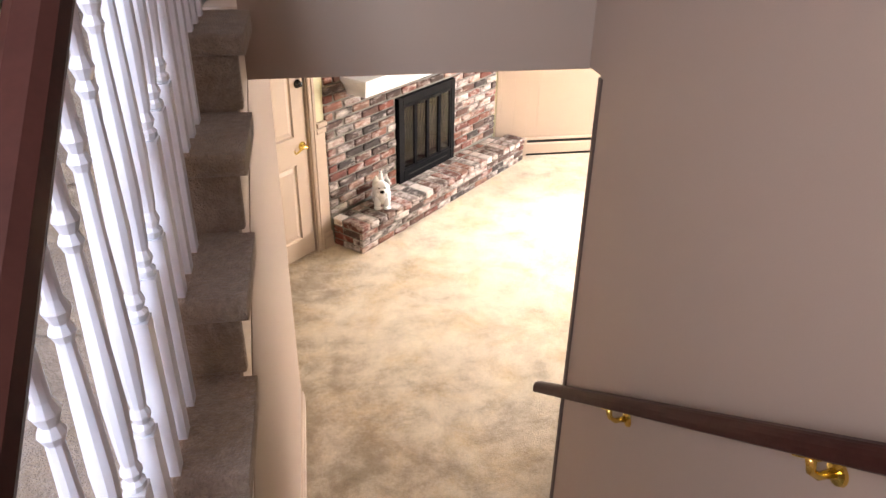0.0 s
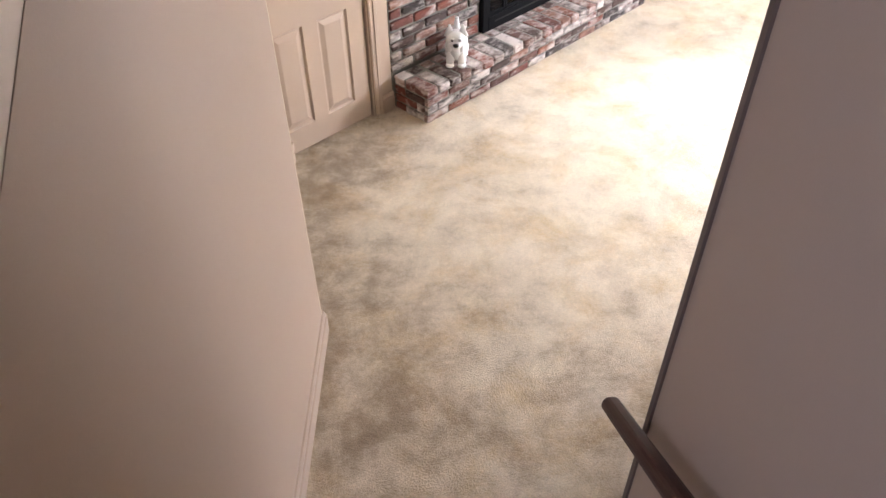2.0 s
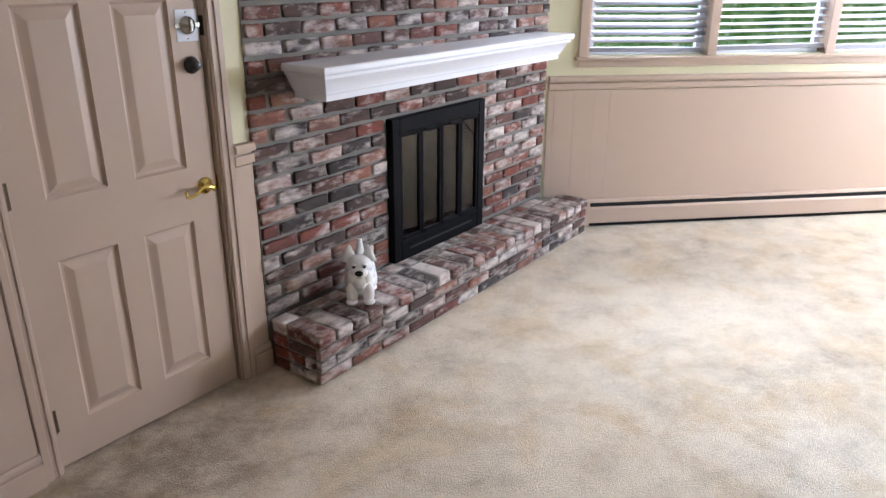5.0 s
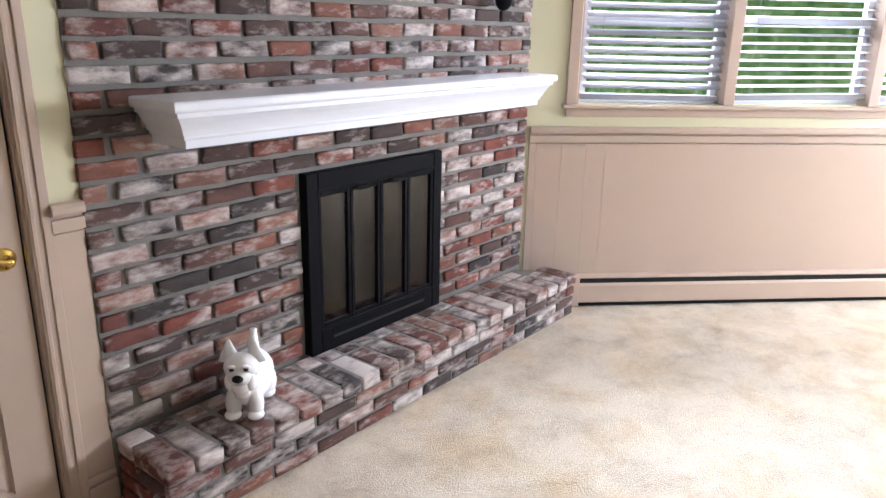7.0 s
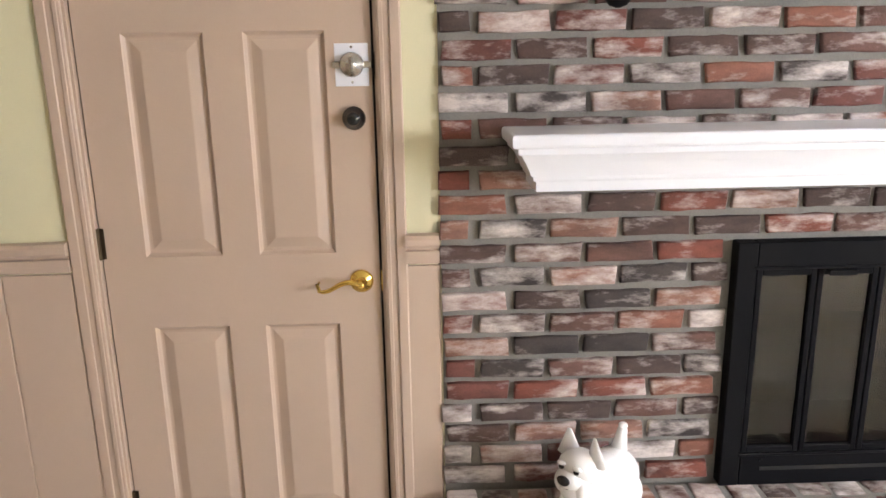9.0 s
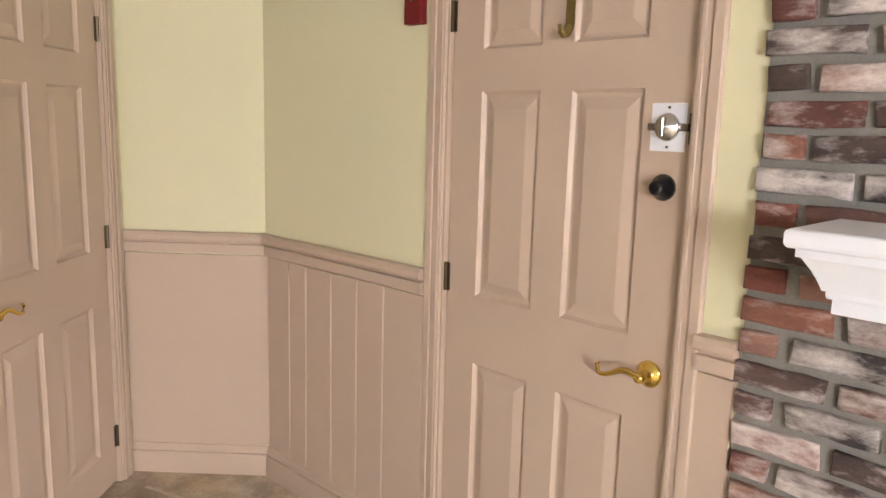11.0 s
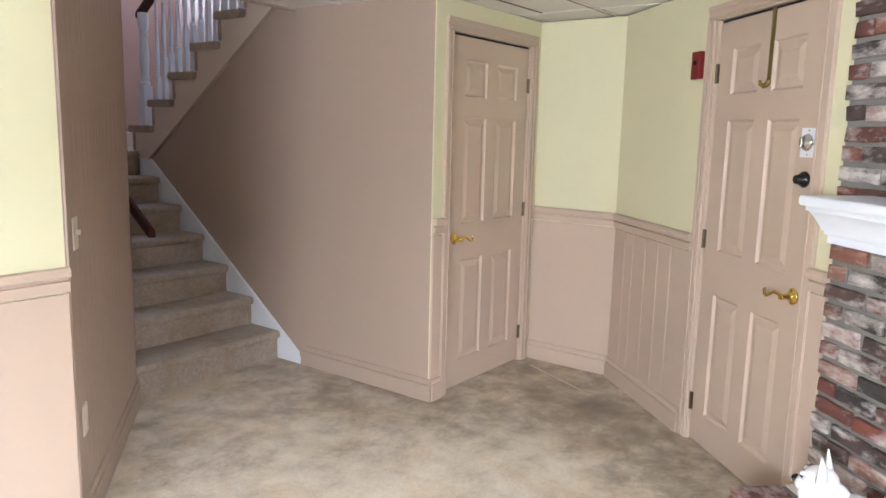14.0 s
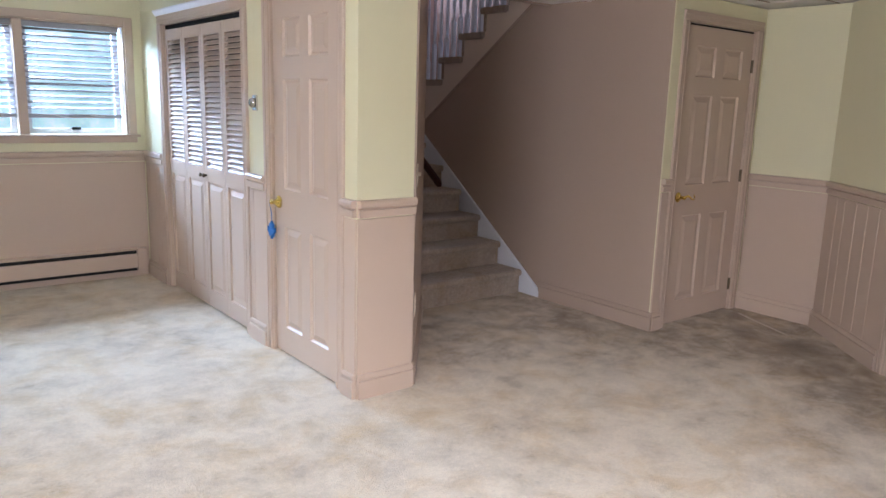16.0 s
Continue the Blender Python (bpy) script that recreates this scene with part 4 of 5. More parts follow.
# wall handrail of the lower flight
wall_rail = thing("wall_handrail", MB, "dark reddish wooden handrail on brass brackets", "handrail")
hz = lambda a: 1.983 - 0.722 * (a - 0.922)
hs = [(-0.02, -0.026), (0.02, -0.026), (0.024, -0.01), (0.022, 0.012), (0.012, 0.026), (-0.012, 0.026), (-0.022, 0.012), (-0.024, -0.01)]
part("rail", soft(sloped_bar(hs, 1.375, 0.40, hz(0.40), 2.37, hz(2.37)), 0.004, 1), M_DARKWOOD, wall_rail)
for a in (0.98, 1.74):
    z = hz(a)
    b = lathe([(0.026, 0), (0.024, 0.006), (0.012, 0.010)], 14, None, Matrix.Translation((1.4395, a, z - 0.075)) @ pose(0, 0, 0, 0, -90, 0))
    br = part("bracket", b, M_BRASS, wall_rail, "brass handrail bracket")
    part("arm", tube([(1.432, a, z - 0.075), (1.40, a, z - 0.078), (1.382, a, z - 0.062), (1.375, a, z - 0.03)], [0.009, 0.008, 0.008, 0.010], 8), M_BRASS, br, smooth=True)
    part("saddle", sloped_bar([(-0.012, -0.031), (0.012, -0.031), (0.012, -0.027), (-0.012, -0.027)], 1.375, a - 0.03, hz(a - 0.03), a + 0.03, hz(a + 0.03)), M_BRASS, br)

# ---------------------------------------------------------------- windows
def window(name, m, x0, x1, z0, z1, units, depth, label, trim=M_TAN):
    """Casing, stool and apron on the room side (front is -y), sashes in the opening. Local x along the wall."""
    root = thing(name, m, label, "window", kind="structure")
    cw = 0.06
    part("casing", soft(boxes((x0 - cw, x0, -0.018, -0.001, z0 - 0.002, z1 + cw)), 0.003, 1), trim, root)
    part("casing", soft(boxes((x1, x1 + cw, -0.018, -0.001, z0 - 0.002, z1 + cw)), 0.003, 1), trim, root)
    part("casing", soft(boxes((x0 + 0.001, x1 - 0.001, -0.018, -0.001, z1, z1 + cw)), 0.003, 1), trim, root)
    part("sill", soft(boxes((x0 - cw - 0.02, x1 + cw + 0.02, -0.045, depth - 0.06, z0 - 0.022, z0 - 0.003)), 0.004, 1), trim, root)
    part("apron", soft(boxes((x0 - cw, x1 + cw, -0.016, -0.001, z0 - 0.066, z0 - 0.023)), 0.003, 1), trim, root)
    part("lining", boxes((x0, x0 + 0.012, 0.0, depth, z0, z1), (x1 - 0.012, x1, 0.0, depth, z0, z1), (x0 + 0.012, x1 - 0.012, 0.0, depth, z1 - 0.012, z1 - 0.001)), trim, root)
    uw = (x1 - x0) / units
    for k in range(units):
        a, b = x0 + k * uw, x0 + (k + 1) * uw
        if k:
            part("mullion", soft(boxes((a - 0.032, a + 0.032, -0.014, depth - 0.02, z0, z1 - 0.013)), 0.003, 1), trim, root)
        a, b = a + 0.034, b - 0.034
        y0, y1, s = depth - 0.055, depth - 0.02, 0.035
        zm = (z0 + z1) / 2
        sash = part("sash", boxes((a, a + s, y0, y1, z0 + 0.002, z1 - 0.014), (b - s, b, y0, y1, z0 + 0.002, z1 - 0.014), (a + s, b - s, y0, y1, z0 + 0.002, z0 + 0.04),
                                  (a + s, b - s, y0, y1, z1 - 0.05, z1 - 0.014), (a + s, b - s, y0, y1, zm - 0.018, zm + 0.018)), M_WHITE, root, "white window sash")
        pane = part("pane", boxes((a + s, b - s, y0 + 0.014, y0 + 0.018, z0 + 0.04, z1 - 0.05)), M_GLASS, sash)
        pane.visible_shadow = False
    return root


def blind(m, w, drop, pitch, tilt, sag, label):
    """A horizontal slat blind hung from the window head: head rail, slats, ladder cords, bottom rail."""
    root = thing("window_blind", m, label, "blind", "window blinds")
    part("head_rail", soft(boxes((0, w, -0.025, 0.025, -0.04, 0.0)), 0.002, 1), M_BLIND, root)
    n = int((drop - 0.07) / pitch)
    tip = [0, 0]
    for k in range(n):
        z = -0.055 - pitch * k
        b = bmesh.new()
        prof = [(-0.024, 0.0), (-0.012, 0.0025), (0.0, 0.0035), (0.012, 0.0025), (0.024, 0.0)]
        lo = [[b.verts.new((x, p, q + d)) for p, q in prof] for x in (0.004, w - 0.004) for d in (0.0, 0.0014)]
        for i in range(4):
            b.faces.new((lo[0][i], lo[0][i + 1], lo[2][i + 1], lo[2][i])), b.faces.new((lo[1][i], lo[3][i], lo[3][i + 1], lo[1][i + 1]))
        for i in (0, 4):
            b.faces.new((lo[0][i], lo[1][i], lo[3][i], lo[2][i]))
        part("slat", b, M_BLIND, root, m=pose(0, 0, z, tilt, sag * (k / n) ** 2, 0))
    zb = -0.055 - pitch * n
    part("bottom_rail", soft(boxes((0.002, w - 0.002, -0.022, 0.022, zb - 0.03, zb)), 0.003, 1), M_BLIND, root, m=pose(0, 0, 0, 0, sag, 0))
    for cx in (0.09, w - 0.09):
        part("cord", tube([(cx, -0.026, -0.04), (cx, -0.026, zb - 0.01)], 0.0012, 5), M_BLIND, root)
    return root


MW1 = MB @ pose(0, WY, 0)                                # front towards -a
window("window_1", MW1, W1[0], W1[1], W1[2], W1[3], 3, 0.14, "wide tan-framed window in three lights with white blinds")
uw = (W1[1] - W1[0]) / 3
for k in range(3):
    blind(MW1 @ pose(W1[0] + k * uw + 0.036, 0.045, W1[3] - 0.014), uw - 0.072, (0.86, 0.86, 0.86)[k], 0.046, (38, 14, 24)[k], (0.5, -0.9, -0.7)[k],
          "white vinyl slat blind lowered in the window")
# added window, never in view, that frames the side fill lamp
window("window_added", MB @ pose(6.55, 0, 0, 0, 0, -90), -W3[1], -W3[0], W3[2], W3[3], 2, 0.15, "plain tan-framed side window, out of view, added to light the room")
MW2 = MB @ pose(0, W2Y, 0, 0, 0, 180)                   # front towards +a
window("window_2", MW2, -W2[1], -W2[0], W2[2], W2[3], 3, 0.14, "tan-framed window with white blinds over a heater")
uw2 = (W2[1] - W2[0]) / 3
for k in range(3):
    blind(MW2 @ pose(-W2[1] + k * uw2 + 0.036, 0.045, W2[3] - 0.014), uw2 - 0.072, 0.70, 0.044, 24, 0.0, "white vinyl slat blind lowered in the far window")
    if k == 2:
        part("lock", soft(boxes((-W2[0] - uw2 / 2 - 0.03, -W2[0] - uw2 / 2 + 0.03, 0.06, 0.085, W2[2] + 0.03, W2[2] + 0.05)), 0.003, 1), M_IRON, bpy.data.objects["window_2"], "dark sash lock")
struct("backdrop_garden", boxes((-1.0, 11.0, 11.2, 11.25, -0.6, 5.0)), M_LEAVES, "sunlit green garden leaves outside", "backdrop")
struct("backdrop_yard", boxes((-2.0, 11.0, -3.65, -3.6, -0.6, 5.0)), M_LEAVES2, "pale bright yard outside", "backdrop")
struct("ground", boxes((-60, 60, WY + 0.14, 60, -0.3, -0.10)), mat("grass", (0.05, 0.10, 0.025), 0.9, var=0.4, scale=3, grain=0.4, gscale=60), "green lawn outside", "ground")


# ---------------------------------------------------------------- baseboard heaters
def heater(m, L, cap_left, cap_right, label):
    root = thing("baseboard_heater", m, label, "heater", "baseboard heaters")
    x0, x1 = (0.075 if cap_left else 0.0), (L - 0.075 if cap_right else L)
    part("back_plate", boxes((0, L, -0.006, -0.001, 0.012, 0.188)), M_TAN, root)
    part("hood", prism([(-0.006, 0.188), (-0.040, 0.188), (-0.052, 0.180), (-0.052, 0.174), (-0.040, 0.182), (-0.006, 0.182)], x0, x1, "x"), M_TAN, root)
    part("front_panel", soft(prism([(-0.062, 0.030), (-0.066, 0.034), (-0.066, 0.132), (-0.058, 0.148), (-0.055, 0.146), (-0.062, 0.130), (-0.062, 0.034)], x0, x1, "x"), 0.0008, 1), M_TAN, root, "tan painted steel front panel")
    # plain dark block: shade behind the two slots is painted here
    part("slot_shade", boxes((x0, x1, -0.045, -0.008, 0.004, 0.170)), M_GAPSHADE, root, "plain dark block painting the shade behind the heater slots")
    for cap, c0, c1 in ((cap_left, 0.0, 0.075), (cap_right, L - 0.075, L)):
        if cap:
            part("end_cap", soft(boxes((c0, c1, -0.07, -0.006, 0.010, 0.190)), 0.006), M_TAN, root)
    return root


heater(MB @ pose(2.60, WY - 0.010, 0, 0, 0, 0), 3.9, True, False, "long tan painted baseboard heater under the window")
heater(MB @ pose(6.50, W2Y + 0.010, 0.05, 0, 0, 180), 3.80, False, True, "long tan painted baseboard heater under the far window")

# ---------------------------------------------------------------- fireplace
FY = (5.116, 5.935)
FZ = (0.2365, 0.995)
fire = thing("fireplace_doors", pose(XBR, FY[0], FZ[0], 0, 0, 90), "black metal fireplace surround with four glass doors", "fireplace screen")
fw, fh = FY[1] - FY[0], FZ[1] - FZ[0]
FS, FT, FB, FD = 0.058, 0.075, 0.105, 0.028        # stiles, head, foot, how far it stands proud
part("surround", soft(boxes((0, FS, -FD, 0.03, 0, fh), (fw - FS, fw, -FD, 0.03, 0, fh), (FS, fw - FS, -FD, 0.03, fh - FT, fh), (FS, fw - FS, -FD, 0.03, 0, FB)), 0.003, 1), M_IRON, fire)
part("bead", soft(boxes((FS - 0.008, fw - FS + 0.008, -FD - 0.005, -FD + 0.001, fh - FT - 0.004, fh - FT + 0.006), (FS - 0.008, fw - FS + 0.008, -FD - 0.005, -FD + 0.001, FB - 0.006, FB + 0.004)), 0.002, 1), M_IRON, fire)
dw = (fw - 2 * FS) / 4
for k in range(4):
    a, b_ = FS + k * dw + 0.0015, FS + (k + 1) * dw - 0.0015
    fr, p0, p1 = 0.017, FB + 0.002, fh - FT - 0.002
    leaf = part("glass_door", soft(boxes((a, a + fr, -0.024, -0.004, p0, p1), (b_ - fr, b_, -0.024, -0.004, p0, p1), (a + fr, b_ - fr, -0.024, -0.004, p0, p0 + 0.02), (a + fr, b_ - fr, -0.024, -0.004, p1 - 0.022, p1)), 0.002, 1), M_IRON, fire)
    part("pane", boxes((a + fr, b_ - fr, -0.014, -0.010, p0 + 0.02, p1 - 0.022)), M_FPGLASS, leaf, "smoked glass pane")
    if k in (1, 2):
        c0, c1 = (a + 0.02, a + 0.10) if k == 1 else (b_ - 0.12, b_ - 0.02)
        part("pull", soft(boxes((c0, c1, -0.046, -0.022, p1 - 0.008, p1 - 0.003), (c0, c1, -0.046, -0.042, p1 - 0.020, p1 - 0.006)), 0.0015, 1), M_IRON, leaf, "black folded metal pull")
# no opening here: a dark strip paints the air slot's shade
part("vent", boxes((0.12, fw - 0.12, -FD - 0.002, -FD - 0.0002, 0.050, 0.062)), M_GAPSHADE, fire, "dark strip painted as the shade of an air slot")
for vx in (0.12, fw - 0.12):
    part("rivet", lathe([(0.006, 0), (0.004, 0.003)], 8, None, pose(vx, -FD, 0.085, 90)), M_IRON, fire)
# fire chamber behind the glass
hb = 0.42
struct("firebox", boxes((XBR - hb - 0.02, XBR - hb, FY[0], FY[1], FZ[0], FZ[1]), (XBR - hb, XBR - 0.035, FY[0] + 0.03, FY[0] + 0.06, FZ[0], FZ[1]), (XBR - hb, XBR - 0.035, FY[1] - 0.06, FY[1] - 0.03, FZ[0], FZ[1]),
                        (XBR - hb, XBR - 0.035, FY[0], FY[1], FZ[0] + 0.02, FZ[0] + 0.05), (XBR - hb, XBR - 0.035, FY[0], FY[1], FZ[1] - 0.05, FZ[1] - 0.02)), M_SOOT, "sooty brick-lined firebox", "firebox", I4)

# mantel shelf: nested mouldings that step outwards
mant = thing("mantel_shelf", I4, "white painted wooden mantel shelf with crown moulding", "mantel")
lev = [(o, z + 0.009) for o, z in ((0.0, 1.170), (0.0, 1.194), (0.001, 1.196), (0.007, 1.1965), (0.009, 1.201), (0.009, 1.209), (0.010, 1.210), (0.015, 1.2105), (0.017, 1.217), (0.021, 1.227), (0.030, 1.245), (0.041, 1.263), (0.044, 1.267),
       (0.0445, 1.2675), (0.051, 1.268), (0.051, 1.283))]
MX, MY0, MY1 = -3.206, 4.524, 6.482


def loft_rect(levels):
    b = bmesh.new()
    loops = []
    for o, z in levels:
        loops.append([b.verts.new(v) for v in ((XBR + 0.001, MY0 - o, z), (MX + o, MY0 - o, z), (MX + o, MY1 + o, z), (XBR + 0.001, MY1 + o, z))])
    b.faces.new(loops[0][::-1]), b.faces.new(loops[-1])
    for p, q in zip(loops, loops[1:]):
        for i in range(4):
            b.faces.new((p[i], p[(i + 1) % 4], q[(i + 1) % 4], q[i]))
    bmesh.ops.recalc_face_normals(b, faces=b.faces)
    return b


part("crown", loft_rect(lev), M_WHITE, mant)
part("shelf_board", loft_rect([(0.061, 1.2925), (0.065, 1.296), (0.067, 1.302), (0.067, 1.317), (0.065, 1.323), (0.060, 1.326)]), M_WHITE, mant)

# wall lamps over the mantel, seen from below
def sconce(y):
    root = thing("wall_sconce", pose(XBR, y, 1.66), "black iron wall lamp with a clear glass cup", "wall lamp", "sconces over the mantel")
    part("back_plate", lathe([(0.05, 0), (0.05, 0.006), (0.03, 0.012)], 16, None, pose(0.0, 0, 0.10, 0, 90)), M_IRON, root)
    part("arm", tube([(0.008, 0, 0.10), (0.045, 0, 0.075), (0.08, 0, 0.035), (0.09, 0, 0.02)], 0.008, 8), M_IRON, root, smooth=True)
    part("cup", lathe([(0.006, -0.042), (0.022, -0.036), (0.036, -0.018), (0.042, 0.008), (0.042, 0.018), (0.028, 0.024)], 18, None, pose(0.09, 0, 0)), M_IRON, root, smooth=True)
    part("candle", lathe([(0.014, 0.02), (0.014, 0.11), (0.006, 0.118)], 12, None, pose(0.09, 0, 0)), M_IRON, root)


sconce(4.735), sconce(6.29)


# white terrier figurine on the hearth
def terrier(m):
    b = bmesh.new()

    def blob(x, y, z, rx, ry, rz, tilt=0.0, yaw=0.0, mi=0, seg=14):
        mm = Matrix.Translation((x, y, z)) @ Euler((tilt, 0, yaw)).to_matrix().to_4x4() @ Matrix.Diagonal((rx, ry, rz, 1))
        for v in (got := bmesh.ops.create_uvsphere(b, u_segments=seg, v_segments=seg - 4, radius=1.0, matrix=mm))["verts"]:
            for f in v.link_faces:
                f.material_index = mi

    def cone(x, y, z, r, h, tilt, yaw):
        mm = Matrix.Translation((x, y, z)) @ Euler((tilt, 0, yaw)).to_matrix().to_4x4() @ Matrix.Diagonal((1, 0.45, 1, 1))
        bmesh.ops.create_cone(b, cap_ends=True, segments=10, radius1=r, radius2=r * 0.15, depth=h, matrix=mm)
    # faces -y locally
    blob(0, 0.055, 0.108, 0.060, 0.100, 0.062)
    blob(0, 0.058, 0.074, 0.062, 0.104, 0.054)
    blob(0, 0.108, 0.098, 0.063, 0.060, 0.074)
    blob(0, -0.008, 0.112, 0.054, 0.058, 0.084)
    blob(0, -0.036, 0.150, 0.046, 0.044, 0.050)
    blob(0, -0.042, 0.184, 0.053, 0.050, 0.046)
    blob(0, -0.076, 0.165, 0.036, 0.034, 0.028, 0.15)
    blob(0, -0.074, 0.136, 0.030, 0.026, 0.036)
    blob(0, -0.058, 0.108, 0.026, 0.024, 0.034)
    for s in (-1, 1):
        blob(s * 0.032, -0.038, 0.050, 0.024, 0.026, 0.056)
        blob(s * 0.033, -0.050, 0.014, 0.025, 0.030, 0.014)
        blob(s * 0.040, 0.115, 0.050, 0.028, 0.044, 0.054)
        blob(s * 0.042, 0.100, 0.013, 0.024, 0.036, 0.013)
        blob(s * 0.028, -0.072, 0.146, 0.018, 0.020, 0.032)
        cone(s * 0.036, -0.034, 0.238, 0.032, 0.074, 0.10, s * -0.25)
        blob(s * 0.020, -0.087, 0.194, 0.0080, 0.0065, 0.0062, mi=1, seg=8)
        blob(s * 0.021, -0.086, 0.204, 0.013, 0.008, 0.006, seg=8)
    tail = Matrix.Translation((0, 0.132, 0.190)) @ Euler((-0.25, 0, 0)).to_matrix().to_4x4()
    bmesh.ops.create_cone(b, cap_ends=True, segments=12, radius1=0.022, radius2=0.010, depth=0.075, matrix=tail)
    blob(0, 0.141, 0.226, 0.012, 0.012, 0.010, seg=10)
    blob(0, -0.108, 0.172, 0.017, 0.011, 0.013, mi=1, seg=10)
    blob(0, -0.100, 0.151, 0.015, 0.006, 0.003, mi=1, seg=8)
    for f in b.faces:
        f.smooth = True
    ob = new("dog_figurine", to_mesh("dog_figurine", b, (M_FIGURE, M_BLACK)))
    ob.matrix_basis = m
    for p in ob.data.polygons:
        p.use_smooth = True
    return tagged(ob, "white glazed terrier dog figurine standing on the brick hearth", "figurine")


HZ = 0.236
terrier(pose(-3.212, 4.685, HZ + 0.001, 0, 0, 42) @ Matrix.Diagonal((1.18, 1.12, 1.05, 1)))

# ---------------------------------------------------------------- brickwork (pieces last)
CO, BL, JO = 0.0693, 0.2015, 0.0175          # course height, brick pitch, joint
chim = thing("chimney_breast", I4, "reclaimed red brick chimney breast with grey mortar and lime stains", "brick wall", kind="structure")
BY0, BY1 = 4.288, 6.695
part("mortar", boxes((XE + 0.0005, XBR - 0.015, BY0 + 0.002, FY[0] + 0.02, 0, CEIL), (XE + 0.0005, XBR - 0.015, FY[1] - 0.02, BY1, 0, CEIL), (XE + 0.0005, XBR - 0.015, FY[0] + 0.02, FY[1] - 0.02, FZ[1] - 0.03, CEIL)), M_MORTAR, chim, "grey recessed mortar")
rb = random.Random(7)


def brick_mesh(L, H, D, seed):
    """A worn brick lying along y, face at +x: arrises rounded off, outline and face slightly uneven."""
    r = random.Random(seed)
    j = lambda w: r.uniform(-w, w)
    b = bmesh.new()
    us = [-L / 2, -L / 4, 0.0, L / 4, L / 2] if L > 0.1 else [-L / 2, 0.0, L / 2]
    n = len(us)
    lo = [(y + (j(0.004) if k in (0, n - 1) else 0), -H / 2 + j(0.0022)) for k, y in enumerate(us)]
    hi = [(y + (j(0.004) if k in (0, n - 1) else 0), H / 2 + j(0.0022)) for k, y in enumerate(us)]
    outline = lo + hi[::-1]
    tilt, m = j(0.002), len(outline)
    rings = []
    for back, inset in ((D, 0.0), (0.0065, 0.0), (0.0022, 0.0016), (0.0, 0.0058)):
        ring = []
        for y, z in outline:
            s_ = 1 - 2 * inset / L if inset else 1.0
            t_ = 1 - 2 * inset / H if inset else 1.0
            face = 0.0 if back == D else j(0.0009) + tilt * y / L
            ring.append(b.verts.new((D / 2 - back + face, y * s_, z * t_)))
        rings.append(ring)
    for p, q in zip(rings, rings[1:]):
        for i in range(m):
            b.faces.new((p[i], p[(i + 1) % m], q[(i + 1) % m], q[i])).smooth = True
    top = rings[-1]
    for i in range(n - 1):
        b.faces.new((top[i], top[i + 1], top[m - 2 - i], top[m - 1 - i])).smooth = True
    bmesh.ops.recalc_face_normals(b, faces=b.faces)
    return b


DEP = 0.030
full = [to_mesh("brick", brick_mesh(BL - JO, CO - JO, DEP, 100 + k), M_BRICK) for k in range(14)]


def place_brick(parent, data, m, name="brick"):
    ob = new(name, data)
    ob.parent = parent
    ob.matrix_basis = m
    return ob


upper = bmesh.new()
nrow = int((CEIL - HZ) / CO)
for r in range(nrow):
    z = HZ + 0.008 + CO * (r + 0.5)
    y = BY0 - (BL / 2 if r % 2 else 0.0)
    while y < BY1:
        L0, L1 = max(y, BY0), min(y + BL, BY1)
        y += BL
        spans = [(L0, L1)]
        if FZ[0] - 0.02 < z < FZ[1] + 0.012:
            spans = [(max(L0, a), min(L1, c)) for a, c in ((BY0, FY[0] - 0.002), (FY[1] + 0.002, BY1)) if min(L1, c) - max(L0, a) > 0.03]
        for a, c in spans:
            L = c - a
            if L < 0.036:
                continue
            jx = rb.uniform(-0.002, 0.006)
            yo = rb.uniform(-0.013, 0.003) if a <= BY0 + 1e-6 else 0.0
            mm = pose(XBR - DEP / 2 + jx, (a + c) / 2 + yo, z + rb.uniform(-0.002, 0.002), rb.uniform(-0.7, 0.7), 0, rb.uniform(-0.5, 0.5))
            if z < 1.80:
                if abs(L - BL) < 0.004:
                    place_brick(chim, full[rb.randrange(14)], mm)
                else:
                    place_brick(chim, to_mesh("brick", brick_mesh(L - JO, CO - JO, DEP, rb.randrange(9999)), M_BRICK), mm)
            else:
                t = brick_mesh(L - JO, CO - JO, DEP, rb.randrange(9999))
                t.transform(mm)
                tmp = bpy.data.meshes.new("tmp")
                t.to_mesh(tmp), t.free()
                upper.from_mesh(tmp)
                bpy.data.meshes.remove(tmp)
tagged(part("brick_courses", upper, M_BRICK, chim, "brick courses near the ceiling"), kind="stuff")

hearth = thing("hearth", I4, "raised reclaimed-brick hearth with a header-brick top", "hearth", kind="structure")
HX = -3.086
HY0 = 4.29


def hearth_end(x):
    """The right end of the hearth is cut at a slant placed to fit the camera's view."""
    return 6.655 + (x - XBR) * 0.47


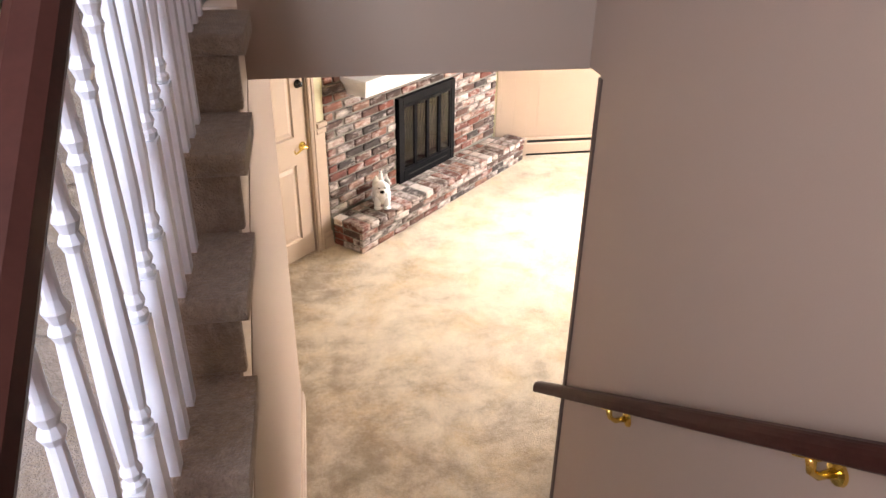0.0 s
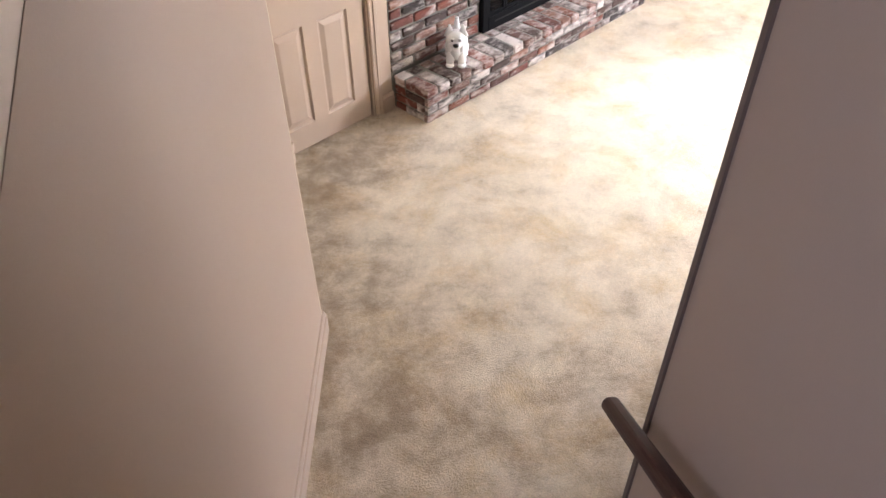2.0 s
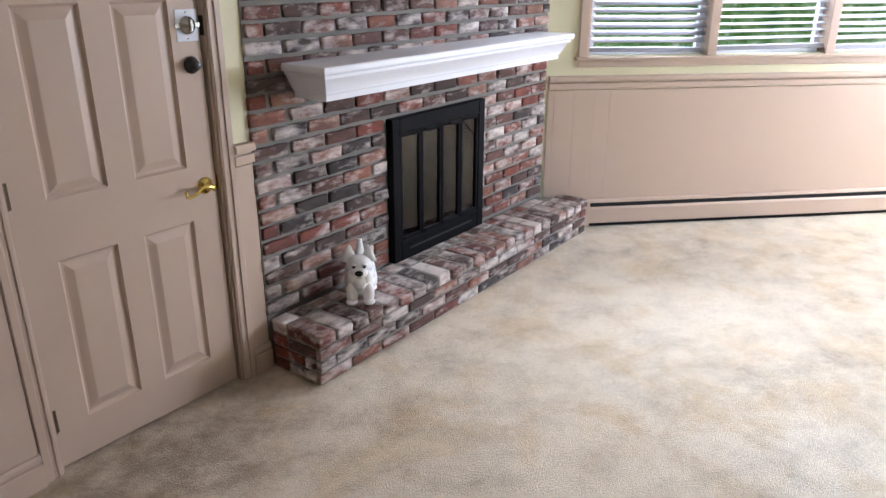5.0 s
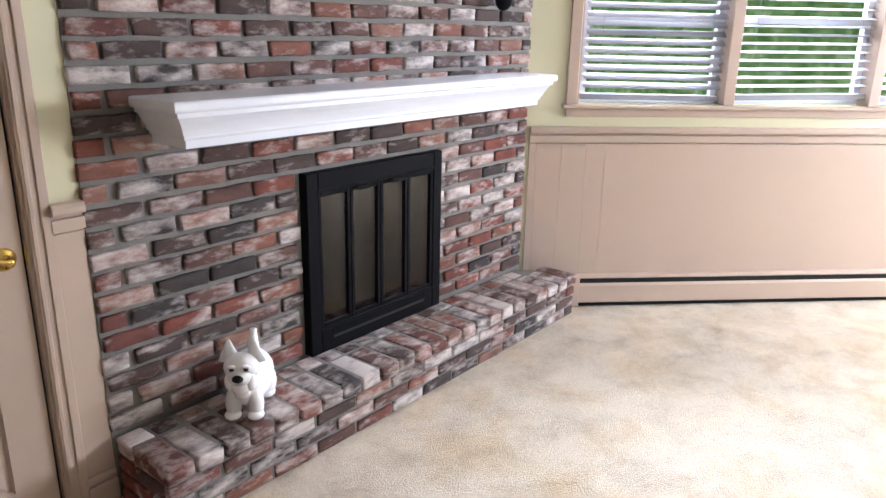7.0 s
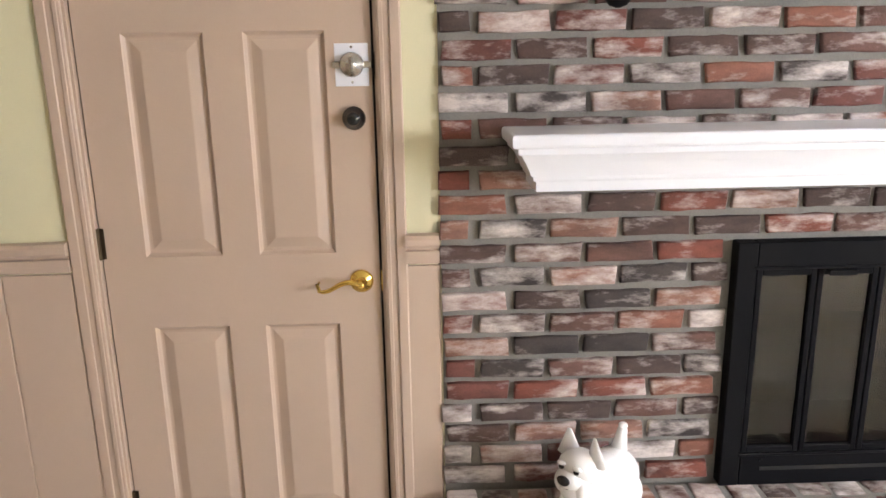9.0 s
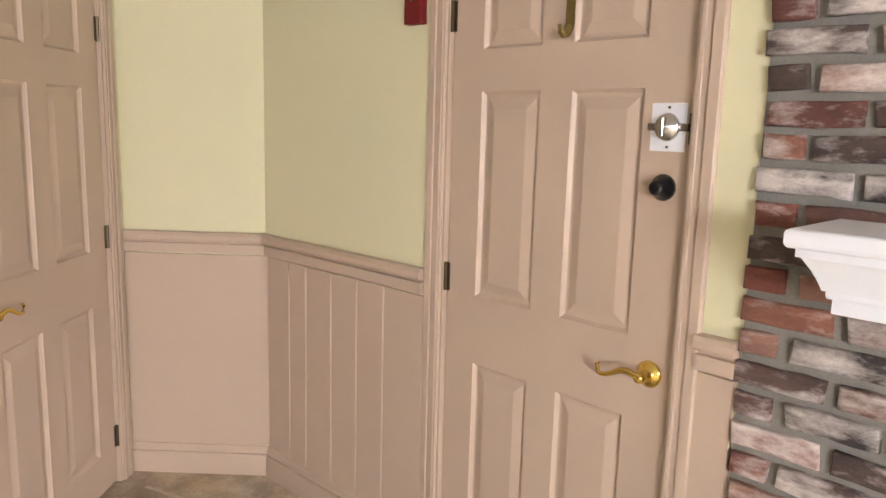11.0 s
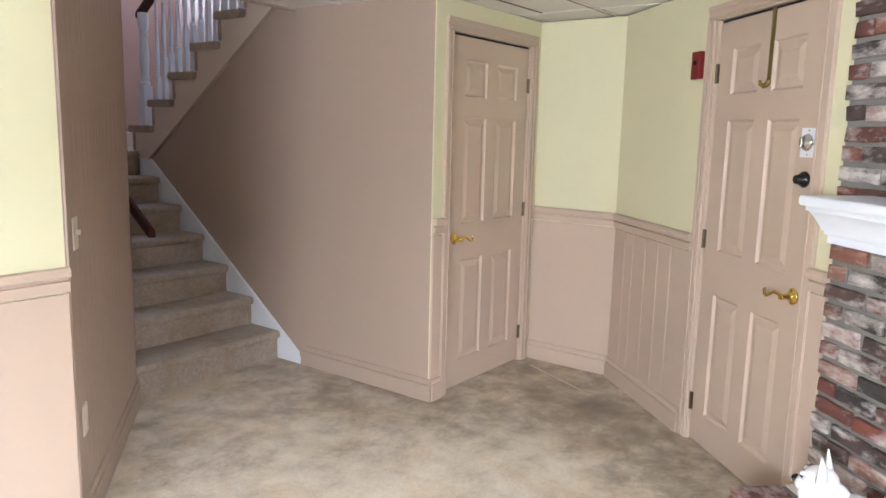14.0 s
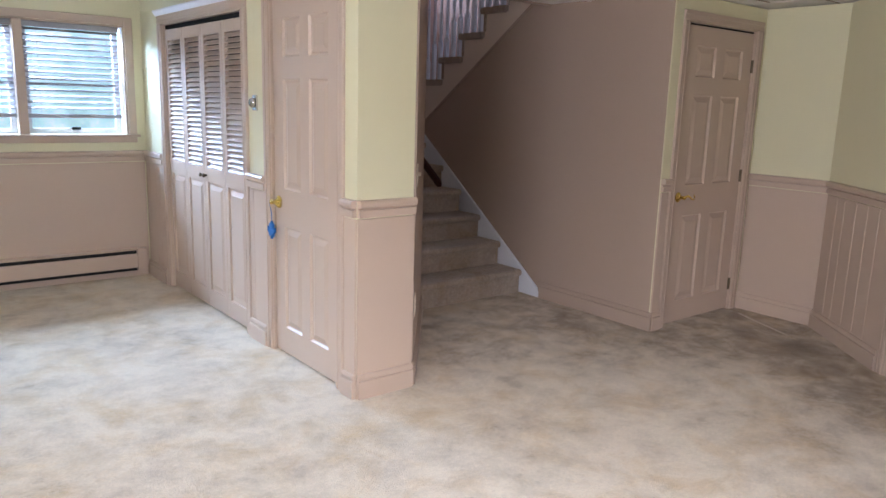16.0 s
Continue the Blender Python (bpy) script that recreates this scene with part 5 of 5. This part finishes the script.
core = [(XBR + 0.001, HY0 + 0.014), (HX - 0.014, HY0 + 0.014), (HX - 0.014, hearth_end(HX) - 0.014), (XBR + 0.001, hearth_end(XBR) - 0.014)]
part("mortar", prism(core, 0.0, HZ - 0.004, "z"), M_MORTAR, hearth, "grey recessed mortar")
for r in range(3):
    z = (HZ - 0.062) / 3 * (r + 0.5)
    ch = (HZ - 0.062) / 3
    y = HY0 - (BL / 2 if r % 2 else 0)
    while y < hearth_end(HX) - 0.03:
        a, c = max(y, HY0), min(y + BL, hearth_end(HX))
        y += BL
        if c - a < 0.03:
            continue
        me = to_mesh("brick", brick_mesh(c - a - 0.014, ch - 0.013, DEP, rb.randrange(9999)), M_BRICK)
        place_brick(hearth, me, pose(HX - DEP / 2 - 0.004 + rb.uniform(-0.003, 0.003), (a + c) / 2, z, 0, 0, rb.uniform(-0.8, 0.8)))
    x = XBR + (0.0 if r % 2 else -BL / 2)
    while x < HX - 0.05:
        a, c = max(x, XBR), min(x + BL, HX - 0.03)
        x += BL
        if c - a > 0.03:
            me = to_mesh("brick", brick_mesh(c - a - 0.014, ch - 0.013, DEP, rb.randrange(9999)), M_BRICK)
            place_brick(hearth, me, pose((a + c) / 2, HY0 + DEP / 2 + rb.uniform(-0.002, 0.002), z, 0, 0, -90))
    # far end
    e0, e1 = Vector((HX, hearth_end(HX))), Vector((XBR, hearth_end(XBR)))
    mid_, ang = (e0 + e1) / 2, math.degrees(math.atan2((e1 - e0).y, (e1 - e0).x)) - 90
    n2 = Vector((math.cos(radians(ang)), math.sin(radians(ang))))
    for q in (0.27, 0.75):
        cpt = e0.lerp(e1, q) - n2 * DEP / 2
        me = to_mesh("brick", brick_mesh(0.14, ch - 0.013, DEP, rb.randrange(9999)), M_BRICK)
        place_brick(hearth, me, pose(cpt.x, cpt.y, z, 0, 0, ang))
# top: bricks laid across the front, a second short row at the back
TH = 0.056


def top_brick(x0, x1, y0, y1, seed):
    """A brick lying across the hearth, its arrises worn round."""
    r = random.Random(seed)
    b = bmesh.new()
    vs = box(b, x0, x1, y0, y1, HZ - TH, HZ)
    for v in vs:
        v.co += Vector((r.uniform(-0.005, 0.005), r.uniform(-0.004, 0.004), r.uniform(-0.003, 0.003)))
    soft(b, 0.011, 3)
    for f in b.faces:
        f.smooth = True
    return b


y, k = HY0 - 0.004, 0
HW = 0.105
while y < 6.72:
    x_in = -3.292 + rb.uniform(-0.004, 0.004)
    if y + HW < hearth_end(HX) + 0.02:
        part("brick", top_brick(x_in, HX + 0.006 + rb.uniform(-0.004, 0.006), y + 0.006, y + HW - 0.006, k), M_BRICKH, hearth)
    if y + HW < hearth_end(-3.3):
        part("brick", top_brick(XBR + 0.003, x_in - 0.011, y + 0.006, y + HW - 0.006, 500 + k), M_BRICKH, hearth)
    y += HW
    k += 1
